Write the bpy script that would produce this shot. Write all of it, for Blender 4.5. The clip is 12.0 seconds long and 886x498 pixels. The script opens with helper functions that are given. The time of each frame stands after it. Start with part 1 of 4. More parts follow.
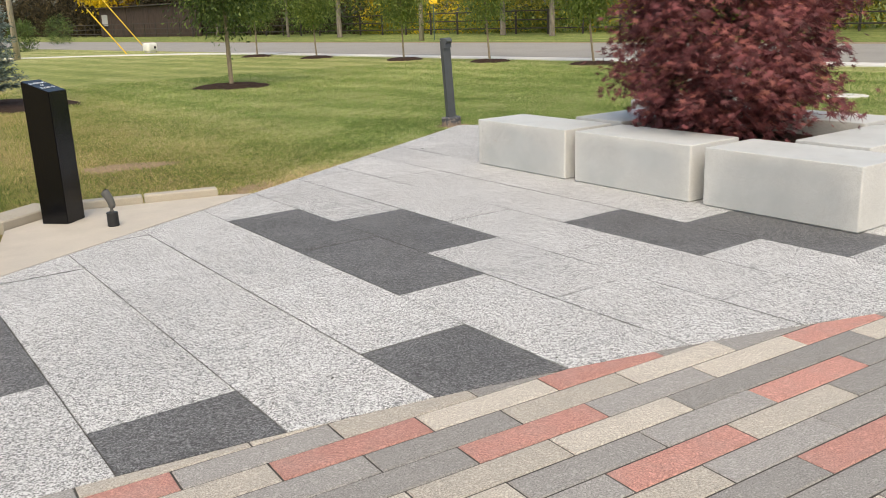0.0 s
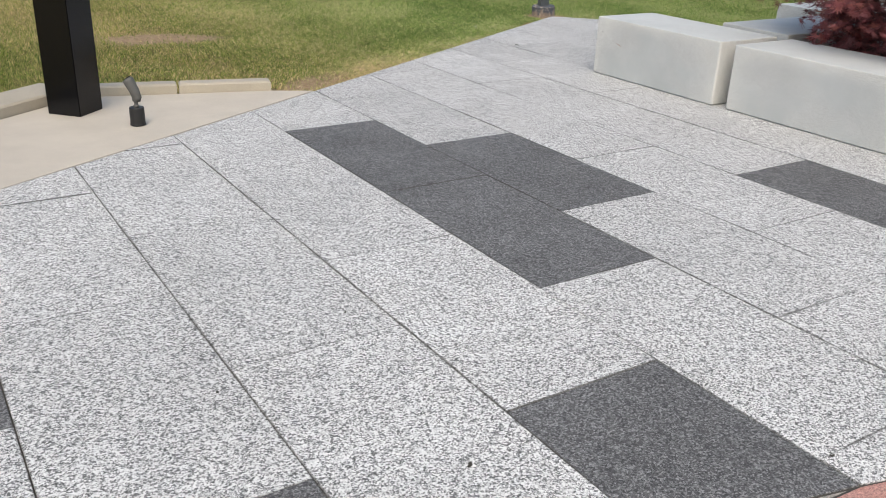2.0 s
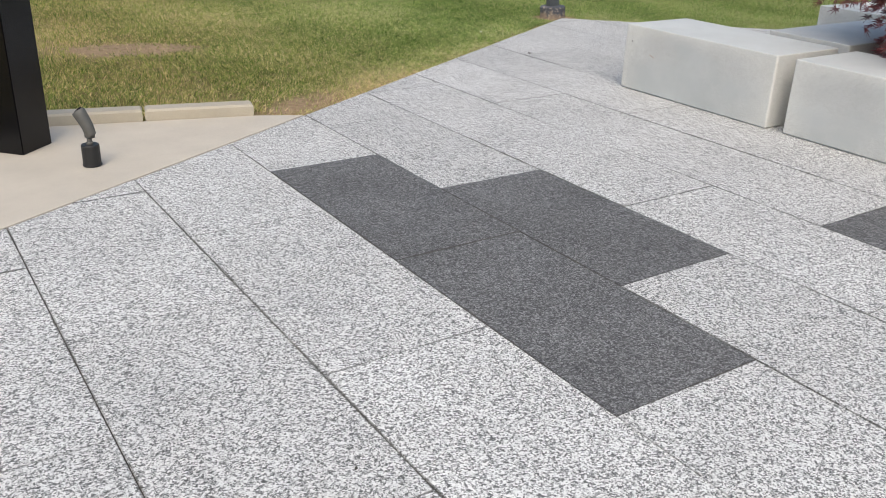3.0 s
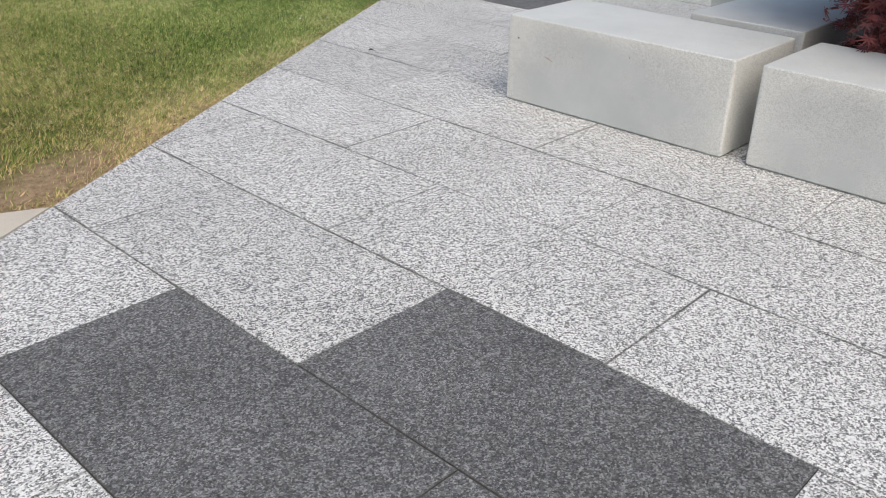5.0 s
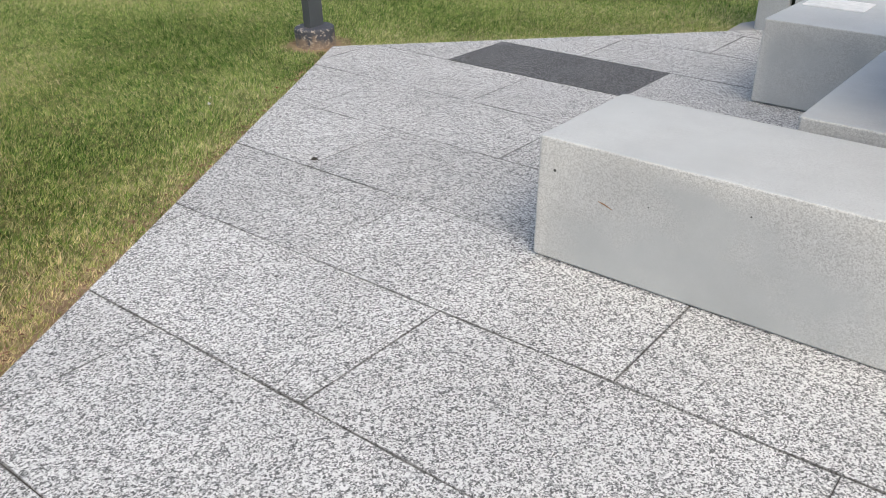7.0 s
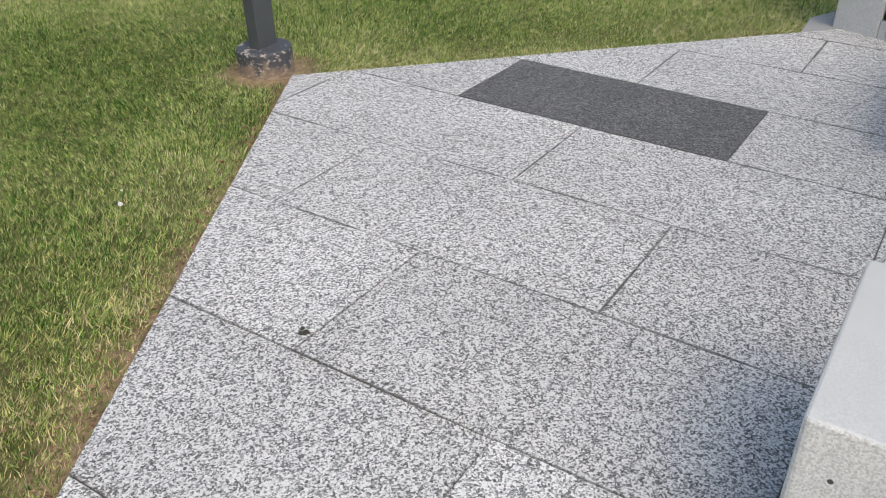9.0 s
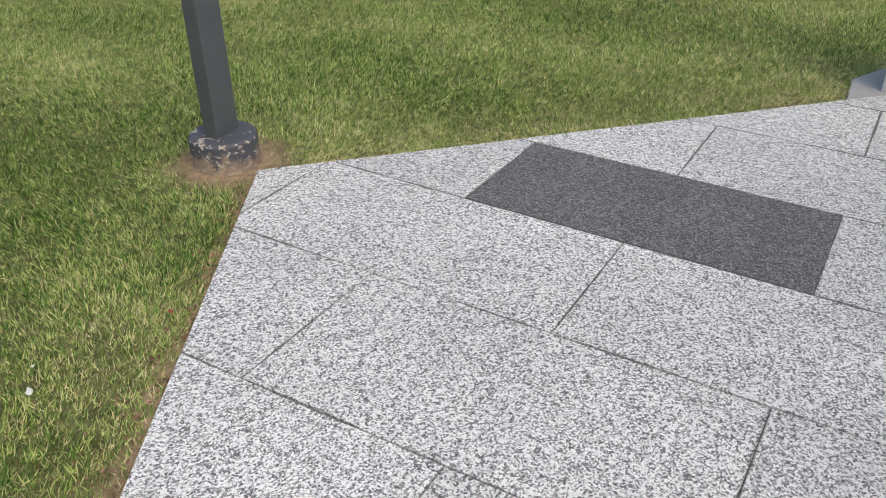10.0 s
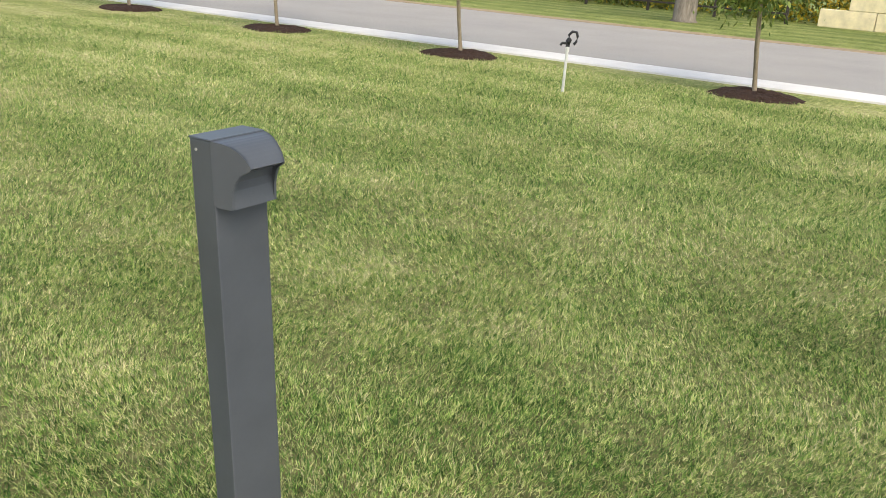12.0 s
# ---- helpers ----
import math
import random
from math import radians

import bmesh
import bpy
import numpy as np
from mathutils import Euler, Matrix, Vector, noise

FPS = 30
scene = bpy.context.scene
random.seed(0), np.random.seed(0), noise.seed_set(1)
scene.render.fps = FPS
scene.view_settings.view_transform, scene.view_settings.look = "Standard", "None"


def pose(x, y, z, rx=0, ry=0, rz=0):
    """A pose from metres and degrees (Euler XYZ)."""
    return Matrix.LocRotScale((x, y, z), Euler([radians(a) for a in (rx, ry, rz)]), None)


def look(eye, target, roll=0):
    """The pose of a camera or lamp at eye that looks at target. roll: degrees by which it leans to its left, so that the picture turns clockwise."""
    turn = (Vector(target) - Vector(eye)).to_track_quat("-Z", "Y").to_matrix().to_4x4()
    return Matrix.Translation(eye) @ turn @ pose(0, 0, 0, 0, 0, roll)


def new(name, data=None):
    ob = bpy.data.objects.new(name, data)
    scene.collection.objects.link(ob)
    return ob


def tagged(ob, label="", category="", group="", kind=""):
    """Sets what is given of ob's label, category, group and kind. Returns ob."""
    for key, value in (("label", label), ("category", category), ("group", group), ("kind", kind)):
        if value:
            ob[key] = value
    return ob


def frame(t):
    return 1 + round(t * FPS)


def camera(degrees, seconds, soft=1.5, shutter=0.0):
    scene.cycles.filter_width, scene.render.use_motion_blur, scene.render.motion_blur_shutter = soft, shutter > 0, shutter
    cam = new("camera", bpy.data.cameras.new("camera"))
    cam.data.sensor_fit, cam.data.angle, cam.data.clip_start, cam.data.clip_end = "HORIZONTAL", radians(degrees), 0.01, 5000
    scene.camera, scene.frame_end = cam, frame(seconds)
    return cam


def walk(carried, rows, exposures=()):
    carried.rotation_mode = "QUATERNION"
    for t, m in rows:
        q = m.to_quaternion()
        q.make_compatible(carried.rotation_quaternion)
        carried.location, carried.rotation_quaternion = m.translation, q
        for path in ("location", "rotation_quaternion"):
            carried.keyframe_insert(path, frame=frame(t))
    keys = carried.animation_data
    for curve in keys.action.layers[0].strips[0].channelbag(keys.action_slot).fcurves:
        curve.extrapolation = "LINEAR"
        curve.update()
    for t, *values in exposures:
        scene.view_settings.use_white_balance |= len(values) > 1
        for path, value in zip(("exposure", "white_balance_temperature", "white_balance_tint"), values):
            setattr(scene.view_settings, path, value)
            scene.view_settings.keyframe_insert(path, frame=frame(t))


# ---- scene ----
cam = camera(54.1, 12.0, 0.7)
EXPOSURES = [(0.0, 0.54, 7250, 6.5), (1.5, 0.44, 6800, 6), (9.0, 0.38, 6750, 7), (10.5, 0.46, 6750, 7), (11.5, 0.85, 6750, 7), (12.0, 0.92, 6750, 7)]
PATH = [
    (0, (-0.319, 0.088, 1.517), (0.797, 1.661, 0.988), -2.1),
    (0.5, (-0.2, 0.399, 1.494), (0.889, 1.984, 0.946), -0.1),
    (1, (-0.125, 0.824, 1.492), (0.911, 2.408, 0.847), 1.5),
    (1.5, (0.04, 1.226, 1.43), (1.043, 2.808, 0.73), 1.5),
    (2, (0.176, 1.698, 1.417), (1.189, 3.234, 0.632), 2.2),
    (2.5, (0.334, 2.131, 1.41), (1.352, 3.663, 0.623), 2.3),
    (2.7, (0.418, 2.301, 1.398), (1.438, 3.83, 0.608), 2.3),
    (4.3, (1.1, 3.677, 1.412), (2.291, 4.992, 0.488), 1.3),
    (4.5, (1.182, 3.832, 1.41), (2.428, 5.095, 0.488), 2.4),
    (5, (1.547, 4.151, 1.388), (2.851, 5.367, 0.482), 1.2),
    (5.5, (1.858, 4.552, 1.392), (3.209, 5.711, 0.48), 1.2),
    (6, (2.206, 4.853, 1.408), (3.605, 5.953, 0.495), 0.5),
    (6.5, (2.487, 5.244, 1.373), (3.907, 6.318, 0.462), 0.8),
    (7, (2.702, 5.599, 1.424), (4.119, 6.678, 0.513), 0.7),
    (7.2, (2.817, 5.727, 1.409), (4.235, 6.804, 0.499), 0.9),
    (8.8, (3.697, 6.789, 1.424), (5.133, 7.747, 0.414), 0.7),
    (9, (3.834, 6.947, 1.423), (5.288, 7.853, 0.392), 1.0),
    (9.5, (4.143, 7.252, 1.459), (5.634, 8.102, 0.432), 1.4),
    (10, (4.49, 7.551, 1.443), (6.0, 8.387, 0.432), 1.6),
    (10.5, (4.849, 7.862, 1.477), (6.347, 8.705, 0.455), 1.5),
    (11, (5.24, 8.069, 1.541), (6.767, 8.95, 0.597), 1.2),
    (11.5, (5.551, 8.331, 1.479), (7.09, 9.325, 0.676), 3.0),
    (12, (5.76, 8.558, 1.512), (7.26, 9.714, 0.868), 4.3),
]
walk(cam, [(t, look(eye, target, roll)) for t, eye, target, roll in PATH], EXPOSURES)

GX, GY, P = 2.13, 3.98, 0.61          # paving lattice: origin and half-slab pitch
C30, S30 = math.cos(radians(30)), math.sin(radians(30))
CORNER = Vector((6.79, 9.65))         # outer corner of the paved terrace
EDGE_DIRS = (radians(30), radians(-41), radians(-80))
CORNER_E = CORNER + 5.4 * Vector((math.cos(EDGE_DIRS[1]), math.sin(EDGE_DIRS[1])))
S0 = Vector((18.9, 14.0))             # street frame: s along, w across
SD, SN = Vector((-0.129, 0.9917)), Vector((0.9917, 0.129))


def street(s, w, z=0.0):
    p = S0 + SD * s + SN * w
    return Vector((p.x, p.y, z))


def brick_line(x):
    """The curved border between the slabs and the brick pavement."""
    return 2.99 - 0.178 * (x - 0.17) - 0.0337 * (x - 0.17) * (x - 2.08)


# ---- world and light ----
world = bpy.data.worlds.new("world")
scene.world = world
world.use_nodes = True
wn = world.node_tree
sky = wn.nodes.new("ShaderNodeTexSky")
sky.sky_type, sky.sun_disc = "NISHITA", False
sky.sun_elevation, sky.sun_rotation = radians(50), radians(215)
sky.air_density, sky.dust_density, sky.ozone_density = 1.0, 3.5, 1.0
wn.links.new(sky.outputs[0], wn.nodes["Background"].inputs[0])
wn.nodes["Background"].inputs[1].default_value = 0.15
sun = new("sun", bpy.data.lights.new("sun", "SUN"))
sun.data.energy, sun.data.angle, sun.data.color = 0.9, radians(50), (1.0, 0.95, 0.88)
sun.matrix_world = look((0, 0, 30), (18 * math.sin(radians(215)) * -1, 18 * math.cos(radians(215)) * -1, 30 - 18 * math.tan(radians(58))))


# ---- materials ----
class Mat:
    """A small node-graph writer for one material."""

    def __init__(self, name, rough=0.8, metal=0.0, spec=0.5):
        self.m = bpy.data.materials.new(name)
        self.m.use_nodes = True
        self.t = self.m.node_tree
        self.b = self.t.nodes["Principled BSDF"]
        self.b.inputs["Roughness"].default_value = rough
        self.b.inputs["Metallic"].default_value = metal
        self.b.inputs["Specular IOR Level"].default_value = spec
        self.pos = self.t.nodes.new("ShaderNodeNewGeometry").outputs["Position"]

    def put(self, sock, v):
        if isinstance(v, (int, float)):
            sock.default_value = v
        elif isinstance(v, tuple):
            sock.default_value = v if len(v) == len(sock.default_value) else (*v, 1)
        else:
            self.t.links.new(v, sock)

    def noise(self, scale, detail=3.0, rough=0.55, vec=None, stretch=None):
        n = self.t.nodes.new("ShaderNodeTexNoise")
        n.inputs["Scale"].default_value, n.inputs["Detail"].default_value, n.inputs["Roughness"].default_value = scale, detail, rough
        v = vec or self.pos
        if stretch:
            mp = self.t.nodes.new("ShaderNodeMapping")
            mp.inputs["Scale"].default_value = stretch
            self.t.links.new(v, mp.inputs[0])
            v = mp.outputs[0]
        self.t.links.new(v, n.inputs["Vector"])
        return n.outputs["Fac"]

    def cells(self, scale, out="Color", feature="F1"):
        n = self.t.nodes.new("ShaderNodeTexVoronoi")
        n.feature = feature
        n.inputs["Scale"].default_value = scale
        self.t.links.new(self.pos, n.inputs["Vector"])
        return n.outputs[out]

    def ramp(self, fac, *stops):
        n = self.t.nodes.new("ShaderNodeValToRGB")
        e = n.color_ramp.elements
        while len(e) < len(stops):
            e.new(0.5)
        for el, (p, c) in zip(e, stops):
            el.position = p
            el.color = (c, c, c, 1) if isinstance(c, (int, float)) else (*c, 1)
        self.t.links.new(fac, n.inputs[0])
        return n.outputs[0]

    def mix(self, fac, a, b, mode="MIX"):
        n = self.t.nodes.new("ShaderNodeMix")
        n.data_type, n.blend_type = "RGBA", mode
        self.put(n.inputs[0], fac), self.put(n.inputs[6], a), self.put(n.inputs[7], b)
        return n.outputs[2]

    def math(self, op, a, b=0.0, clamp=False):
        n = self.t.nodes.new("ShaderNodeMath")
        n.operation, n.use_clamp = op, clamp
        self.put(n.inputs[0], a), self.put(n.inputs[1], b)
        return n.outputs[0]

    def xyz(self):
        n = self.t.nodes.new("ShaderNodeSeparateXYZ")
        self.t.links.new(self.pos, n.inputs[0])
        return n.outputs

    def along(self, ax, ay, c=0.0):
        """ax * x + ay * y + c."""
        o = self.xyz()
        return self.math("ADD", self.math("ADD", self.math("MULTIPLY", o[0], ax), self.math("MULTIPLY", o[1], ay)), c)

    def random(self, island=False):
        if island:
            return self.t.nodes.new("ShaderNodeNewGeometry").outputs["Random Per Island"]
        return self.t.nodes.new("ShaderNodeObjectInfo").outputs["Random"]

    def bump(self, height, strength=0.3, dist=0.01):
        n = self.t.nodes.new("ShaderNodeBump")
        n.inputs["Strength"].default_value, n.inputs["Distance"].default_value = strength, dist
        self.put(n.inputs["Height"], height)
        self.t.links.new(n.outputs[0], self.b.inputs["Normal"])
        return self

    def color(self, c):
        self.put(self.b.inputs["Base Color"], c)
        return self

    def rough(self, v):
        self.put(self.b.inputs["Roughness"], v)
        return self


def aggregate(name, dark):
    """Exposed-aggregate concrete: small pale and dark chips in a grey matrix, grime along the slab's rim."""
    m = Mat(name, 0.85)
    hue, hue2 = m.t.nodes.new("ShaderNodeSeparateColor"), m.t.nodes.new("ShaderNodeSeparateColor")
    m.t.links.new(m.cells(195.0), hue.inputs[0])
    m.t.links.new(m.cells(340.0), hue2.inputs[0])
    fine = m.noise(260, 2)
    coarse = m.t.nodes.new("ShaderNodeSeparateColor")
    m.t.links.new(m.cells(95.0), coarse.inputs[0])
    soft = m.math("ADD", m.math("MULTIPLY", hue.outputs[0], 0.45), m.math("MULTIPLY", hue2.outputs[0], 0.20))
    soft = m.math("ADD", soft, m.math("MULTIPLY", coarse.outputs[0], 0.16))
    soft = m.math("ADD", soft, m.math("MULTIPLY", fine, 0.23))
    if dark:
        c = m.ramp(soft, (0.24, (0.042, 0.042, 0.043)), (0.46, (0.092, 0.092, 0.094)), (0.62, (0.155, 0.155, 0.158)), (0.80, (0.30, 0.30, 0.30)))
        big = m.ramp(m.noise(2.2, 4), (0.3, 0.88), (0.75, 1.2))
    else:
        c = m.ramp(soft, (0.27, (0.095, 0.095, 0.095)), (0.42, (0.28, 0.279, 0.277)), (0.535, (0.565, 0.563, 0.555)), (0.68, (0.79, 0.787, 0.775)))
        big = m.ramp(m.noise(1.6, 5), (0.3, 0.90), (0.7, 1.04))
    c = m.mix(1.0, c, big, "MULTIPLY")
    c = m.mix(1.0, c, m.ramp(m.random(), (0.0, 0.92), (1.0, 1.05)), "MULTIPLY")
    stain = m.ramp(m.noise(3.1, 6, 0.7), (0.64, 0.0), (0.76, 0.30))
    c = m.mix(stain, c, (0.10, 0.095, 0.09) if dark else (0.34, 0.33, 0.31))
    # ragged grime along the rim of each slab
    local = m.t.nodes.new("ShaderNodeSeparateXYZ")
    m.t.links.new(m.t.nodes.new("ShaderNodeTexCoord").outputs["Object"], local.inputs[0])
    rim = m.math("MINIMUM", m.math("SUBTRACT", 0.305, m.math("ABSOLUTE", local.outputs[0])), m.math("SUBTRACT", 0.611, m.math("ABSOLUTE", local.outputs[1])))
    rag = m.math("ADD", m.math("MULTIPLY", m.noise(130, 3, 0.7), 0.003), m.math("MULTIPLY", m.math("SUBTRACT", m.noise(4, 4), 0.435), 0.016))
    grime = m.ramp(m.math("SUBTRACT", rim, rag), (0.0, 0.75), (0.003, 0.0))
    grime = m.math("MULTIPLY", grime, m.ramp(m.noise(1.4, 3), (0.38, 0.55), (0.55, 1.0)))
    c = m.mix(grime, c, (0.075, 0.070, 0.062))
    m.color(c)
    m.bump(m.math("ADD", hue.outputs[0], fine), 0.55, 0.004)
    return m.m


def paver(name, rgb):
    m = Mat(name, 0.88)
    g = m.noise(170, 4, 0.85)
    base = m.mix(m.ramp(g, (0.34, 0.0), (0.66, 1.0)), tuple(v * 0.36 for v in rgb), tuple(min(0.85, v * 1.62) for v in rgb))
    hue = m.t.nodes.new("ShaderNodeSeparateColor")
    m.t.links.new(m.cells(130), hue.inputs[0])
    base = m.mix(m.ramp(hue.outputs[1], (0.80, 0.0), (0.93, 0.22)), base, tuple(v * 0.42 for v in rgb))
    base = m.mix(m.ramp(hue.outputs[0], (0.87, 0.0), (0.95, 0.38)), base, tuple(min(0.85, v * 1.9) for v in rgb))
    base = m.mix(1.0, base, m.ramp(m.random(), (0, 0.84), (1, 1.14)), "MULTIPLY")
    base = m.mix(m.ramp(m.noise(7, 5), (0.45, 0.0), (0.8, 0.3)), base, (0.30, 0.285, 0.265))
    m.color(base).bump(g, 0.4, 0.003)
    return m.m


def concrete(name, rgb, speck=0.5):
    m = Mat(name, 0.72)
    fine = m.noise(420, 3, 0.6)
    c = m.mix(m.ramp(fine, (0.3, 0.0), (0.7, 1.0)), tuple(v * (1 - 0.16 * speck) for v in rgb), tuple(v * (1 + 0.12 * speck) for v in rgb))
    c = m.mix(1.0, c, m.ramp(m.noise(2.4, 6, 0.6), (0.3, 0.88), (0.72, 1.06)), "MULTIPLY")
    c = m.mix(m.ramp(m.noise(9, 6, 0.65, stretch=(1, 1, 0.25)), (0.6, 0.0), (0.85, 0.25)), c, tuple(v * 0.72 for v in (rgb[0], rgb[1] * 0.97, rgb[2] * 0.92)))
    pits = m.ramp(m.cells(36, "Distance"), (0.03, 0.0), (0.055, 1.0))
    c = m.mix(pits, tuple(v * 0.55 for v in rgb), c)
    m.color(c)
    m.bump(m.math("ADD", fine, m.math("MULTIPLY", pits, 2.0)), 0.22, 0.003)
    return m.m


def block_concrete():
    """Cast blocks: sandy, finely speckled skin, rubbed grey where the cement film is left, faint streaks."""
    m = Mat("cast_concrete", 0.7)
    fine = m.noise(240, 4, 0.75)
    grains = m.t.nodes.new("ShaderNodeSeparateColor")
    m.t.links.new(m.cells(260), grains.inputs[0])
    film = m.ramp(m.noise(1.9, 6, 0.62, stretch=(1, 1, 1.6)), (0.42, 0.0), (0.60, 1.0))
    sandy = m.ramp(m.math("ADD", m.math("MULTIPLY", fine, 0.6), m.math("MULTIPLY", grains.outputs[0], 0.4)), (0.30, (0.41, 0.408, 0.40)), (0.5, (0.54, 0.540, 0.532)), (0.75, (0.65, 0.652, 0.645)))
    smooth = m.mix(fine, (0.465, 0.476, 0.474), (0.535, 0.549, 0.548))
    c = m.mix(film, sandy, smooth)
    # the middle of each side face is darker than its pale sandy edges
    box_place = m.t.nodes.new("ShaderNodeSeparateXYZ")
    m.t.links.new(m.t.nodes.new("ShaderNodeTexCoord").outputs["Generated"], box_place.inputs[0])

    def off_centre(k):
        return m.math("POWER", m.math("ABSOLUTE", m.math("SUBTRACT", m.math("MULTIPLY", box_place.outputs[k], 2.0), 1.0)), 5.0)

    rim = m.math("ADD", m.math("ADD", off_centre(1), m.math("POWER", box_place.outputs[2], 7.0)), m.math("MULTIPLY", m.math("SUBTRACT", m.noise(4.5, 4), 0.5), 0.5))
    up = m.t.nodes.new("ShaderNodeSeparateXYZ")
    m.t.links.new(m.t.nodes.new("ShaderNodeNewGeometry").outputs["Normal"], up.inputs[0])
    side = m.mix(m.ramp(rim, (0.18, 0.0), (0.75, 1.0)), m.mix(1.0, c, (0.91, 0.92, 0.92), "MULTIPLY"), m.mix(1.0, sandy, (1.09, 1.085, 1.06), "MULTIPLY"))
    # upward faces mixed paler and cooler: sky light put into the colour
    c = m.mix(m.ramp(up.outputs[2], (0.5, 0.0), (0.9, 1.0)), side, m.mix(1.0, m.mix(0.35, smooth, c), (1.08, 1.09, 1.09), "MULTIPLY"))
    c = m.mix(1.0, c, m.ramp(m.noise(3.3, 6, 0.6), (0.3, 0.90), (0.72, 1.05)), "MULTIPLY")
    c = m.mix(m.ramp(m.noise(8, 6, 0.65, stretch=(1, 1, 0.22)), (0.60, 0.0), (0.85, 0.22)), c, (0.37, 0.36, 0.34))
    pits = m.ramp(m.cells(30, "Distance"), (0.02, 0.0), (0.04, 1.0))
    c = m.mix(pits, (0.27, 0.265, 0.255), c)
    m.color(c)
    m.bump(m.math("ADD", fine, m.math("MULTIPLY", pits, 2.0)), 0.25, 0.003)
    return m.m


def plain(name, rgb, rough=0.5, metal=0.0, vary=0.12, scale=25, spec=0.5):
    m = Mat(name, rough, metal, spec)
    n = m.noise(scale, 5, 0.6)
    m.color(m.mix(m.ramp(n, (0.3, 0.0), (0.7, 1.0)), tuple(v * (1 - vary) for v in rgb), tuple(min(1, v * (1 + vary)) for v in rgb)))
    m.bump(m.noise(scale * 14, 3), 0.12, 0.002)
    return m.m


def leafy(name, *stops, gloss=0.55, clump=1.3, through_light=0.25):
    """Foliage: colour varies leaf by leaf and slowly through the crown; thin leaves pass some light."""
    m = Mat(name, gloss, 0, 0.35)
    r = m.random(island=True)
    f = m.math("ADD", m.math("MULTIPLY", r, 0.62), m.math("MULTIPLY", m.noise(clump, 3), 0.42))
    c = m.ramp(f, *stops)
    m.color(c)
    tr = m.t.nodes.new("ShaderNodeBsdfTranslucent")
    m.t.links.new(c, tr.inputs[0])
    mx = m.t.nodes.new("ShaderNodeMixShader")
    mx.inputs[0].default_value = through_light
    out = m.t.nodes["Material Output"]
    m.t.links.new(m.b.outputs[0], mx.inputs[1])
    m.t.links.new(tr.outputs[0], mx.inputs[2])
    m.t.links.new(mx.outputs[0], out.inputs[0])
    return m.m


def bark(name, a, b, scale=14):
    m = Mat(name, 0.9)
    n = m.noise(scale, 6, 0.7, stretch=(1, 1, 0.22))
    m.color(m.ramp(n, (0.3, a), (0.7, b))).bump(n, 0.6, 0.02)
    return m.m


def edge_distance(m):
    """How far a point of the lawn lies outside the paved terrace."""
    d1 = m.along(-S30, C30, -(CORNER.y * C30 - CORNER.x * S30))
    e = EDGE_DIRS[1]
    d2 = m.along(-math.sin(e), math.cos(e), -(-CORNER.x * math.sin(e) + CORNER.y * math.cos(e)))
    return m.math("MAXIMUM", d1, d2)


def lawn_tone(m):
    """Slow colour changes of the lawn, shared by the soil sheet and the blades: 0 lush, 1 dry."""
    patch = m.noise(0.5, 5, 0.6)
    small = m.noise(2.6, 5, 0.65)
    tuft = m.math("SUBTRACT", m.math("ADD", m.math("MULTIPLY", m.noise(11, 4, 0.65), 1.5), m.math("MULTIPLY", m.noise(26, 2), 1.3)), 1.09)
    stripe = m.math("SINE", m.math("ADD", m.math("MULTIPLY", m.along(0.9917, 0.129), 3.6), m.math("MULTIPLY", m.noise(0.35, 2), 6.0)))
    f = m.math("ADD", m.math("ADD", m.math("MULTIPLY", m.math("SUBTRACT", patch, 0.1), 0.44), 0.065), m.math("MULTIPLY", small, 0.38))
    f = m.math("ADD", f, m.math("MULTIPLY", tuft, 0.30))
    across = m.along(SN.x / 40, SN.y / 40, -(S0.x * SN.x + S0.y * SN.y) / 40)
    f = m.math("SUBTRACT", f, m.ramp(across, (0.22, 0.0), (0.27, 0.15)))
    dry = m.ramp(edge_distance(m), (0.06, 1.0), (0.60, 0.0))
    f = m.math("ADD", f, m.math("MULTIPLY", m.math("MULTIPLY", dry, m.ramp(m.noise(1.1, 3), (0.33, 0.0), (0.56, 1.0))), 0.24))
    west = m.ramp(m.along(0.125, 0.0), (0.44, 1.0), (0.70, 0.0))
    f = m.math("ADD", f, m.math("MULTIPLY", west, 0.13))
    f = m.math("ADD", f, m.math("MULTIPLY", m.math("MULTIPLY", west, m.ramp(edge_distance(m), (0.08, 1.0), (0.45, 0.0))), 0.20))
    # discs of darker, greener tone, tuned patch by patch
    for cx, cy, r, k in ((5.6, 9.3, 1.3, 0.13), (7.9, 9.9, 1.0, 0.03), (7.2, 10.4, 1.7, 0.07), (4.4, 8.6, 2.2, 0.10), (1.2, 8.7, 1.7, 0.12), (4.0, 30.0, 16.0, 0.08), (13.0, 12.5, 6.0, 0.09), (6.4, 9.2, 0.6, 0.06)):
        d = m.math("SQRT", m.math("ADD", m.math("POWER", m.along(1, 0, -cx), 2.0), m.math("POWER", m.along(0, 1, -cy), 2.0)))
        lush = m.ramp(m.math("ADD", m.math("DIVIDE", d, r), m.math("SUBTRACT", m.noise(1.8, 4), 0.5)), (0.4, 1.0), (1.0, 0.0))
        f = m.math("SUBTRACT", f, m.math("MULTIPLY", lush, k))
    open_lawn = m.math("MULTIPLY", m.ramp(m.along(0.03, 0.04), (0.645, 0.0), (0.76, 1.0)), m.math("SUBTRACT", 1.0, west))
    f = m.math("ADD", f, m.math("MULTIPLY", open_lawn, 0.025))
    return m.math("ADD", f, m.math("MULTIPLY", stripe, 0.06))


WEST_TINT = (0.88, 0.75, 0.68)            # colour factor on the lawn beside the apron: darker, olive brown


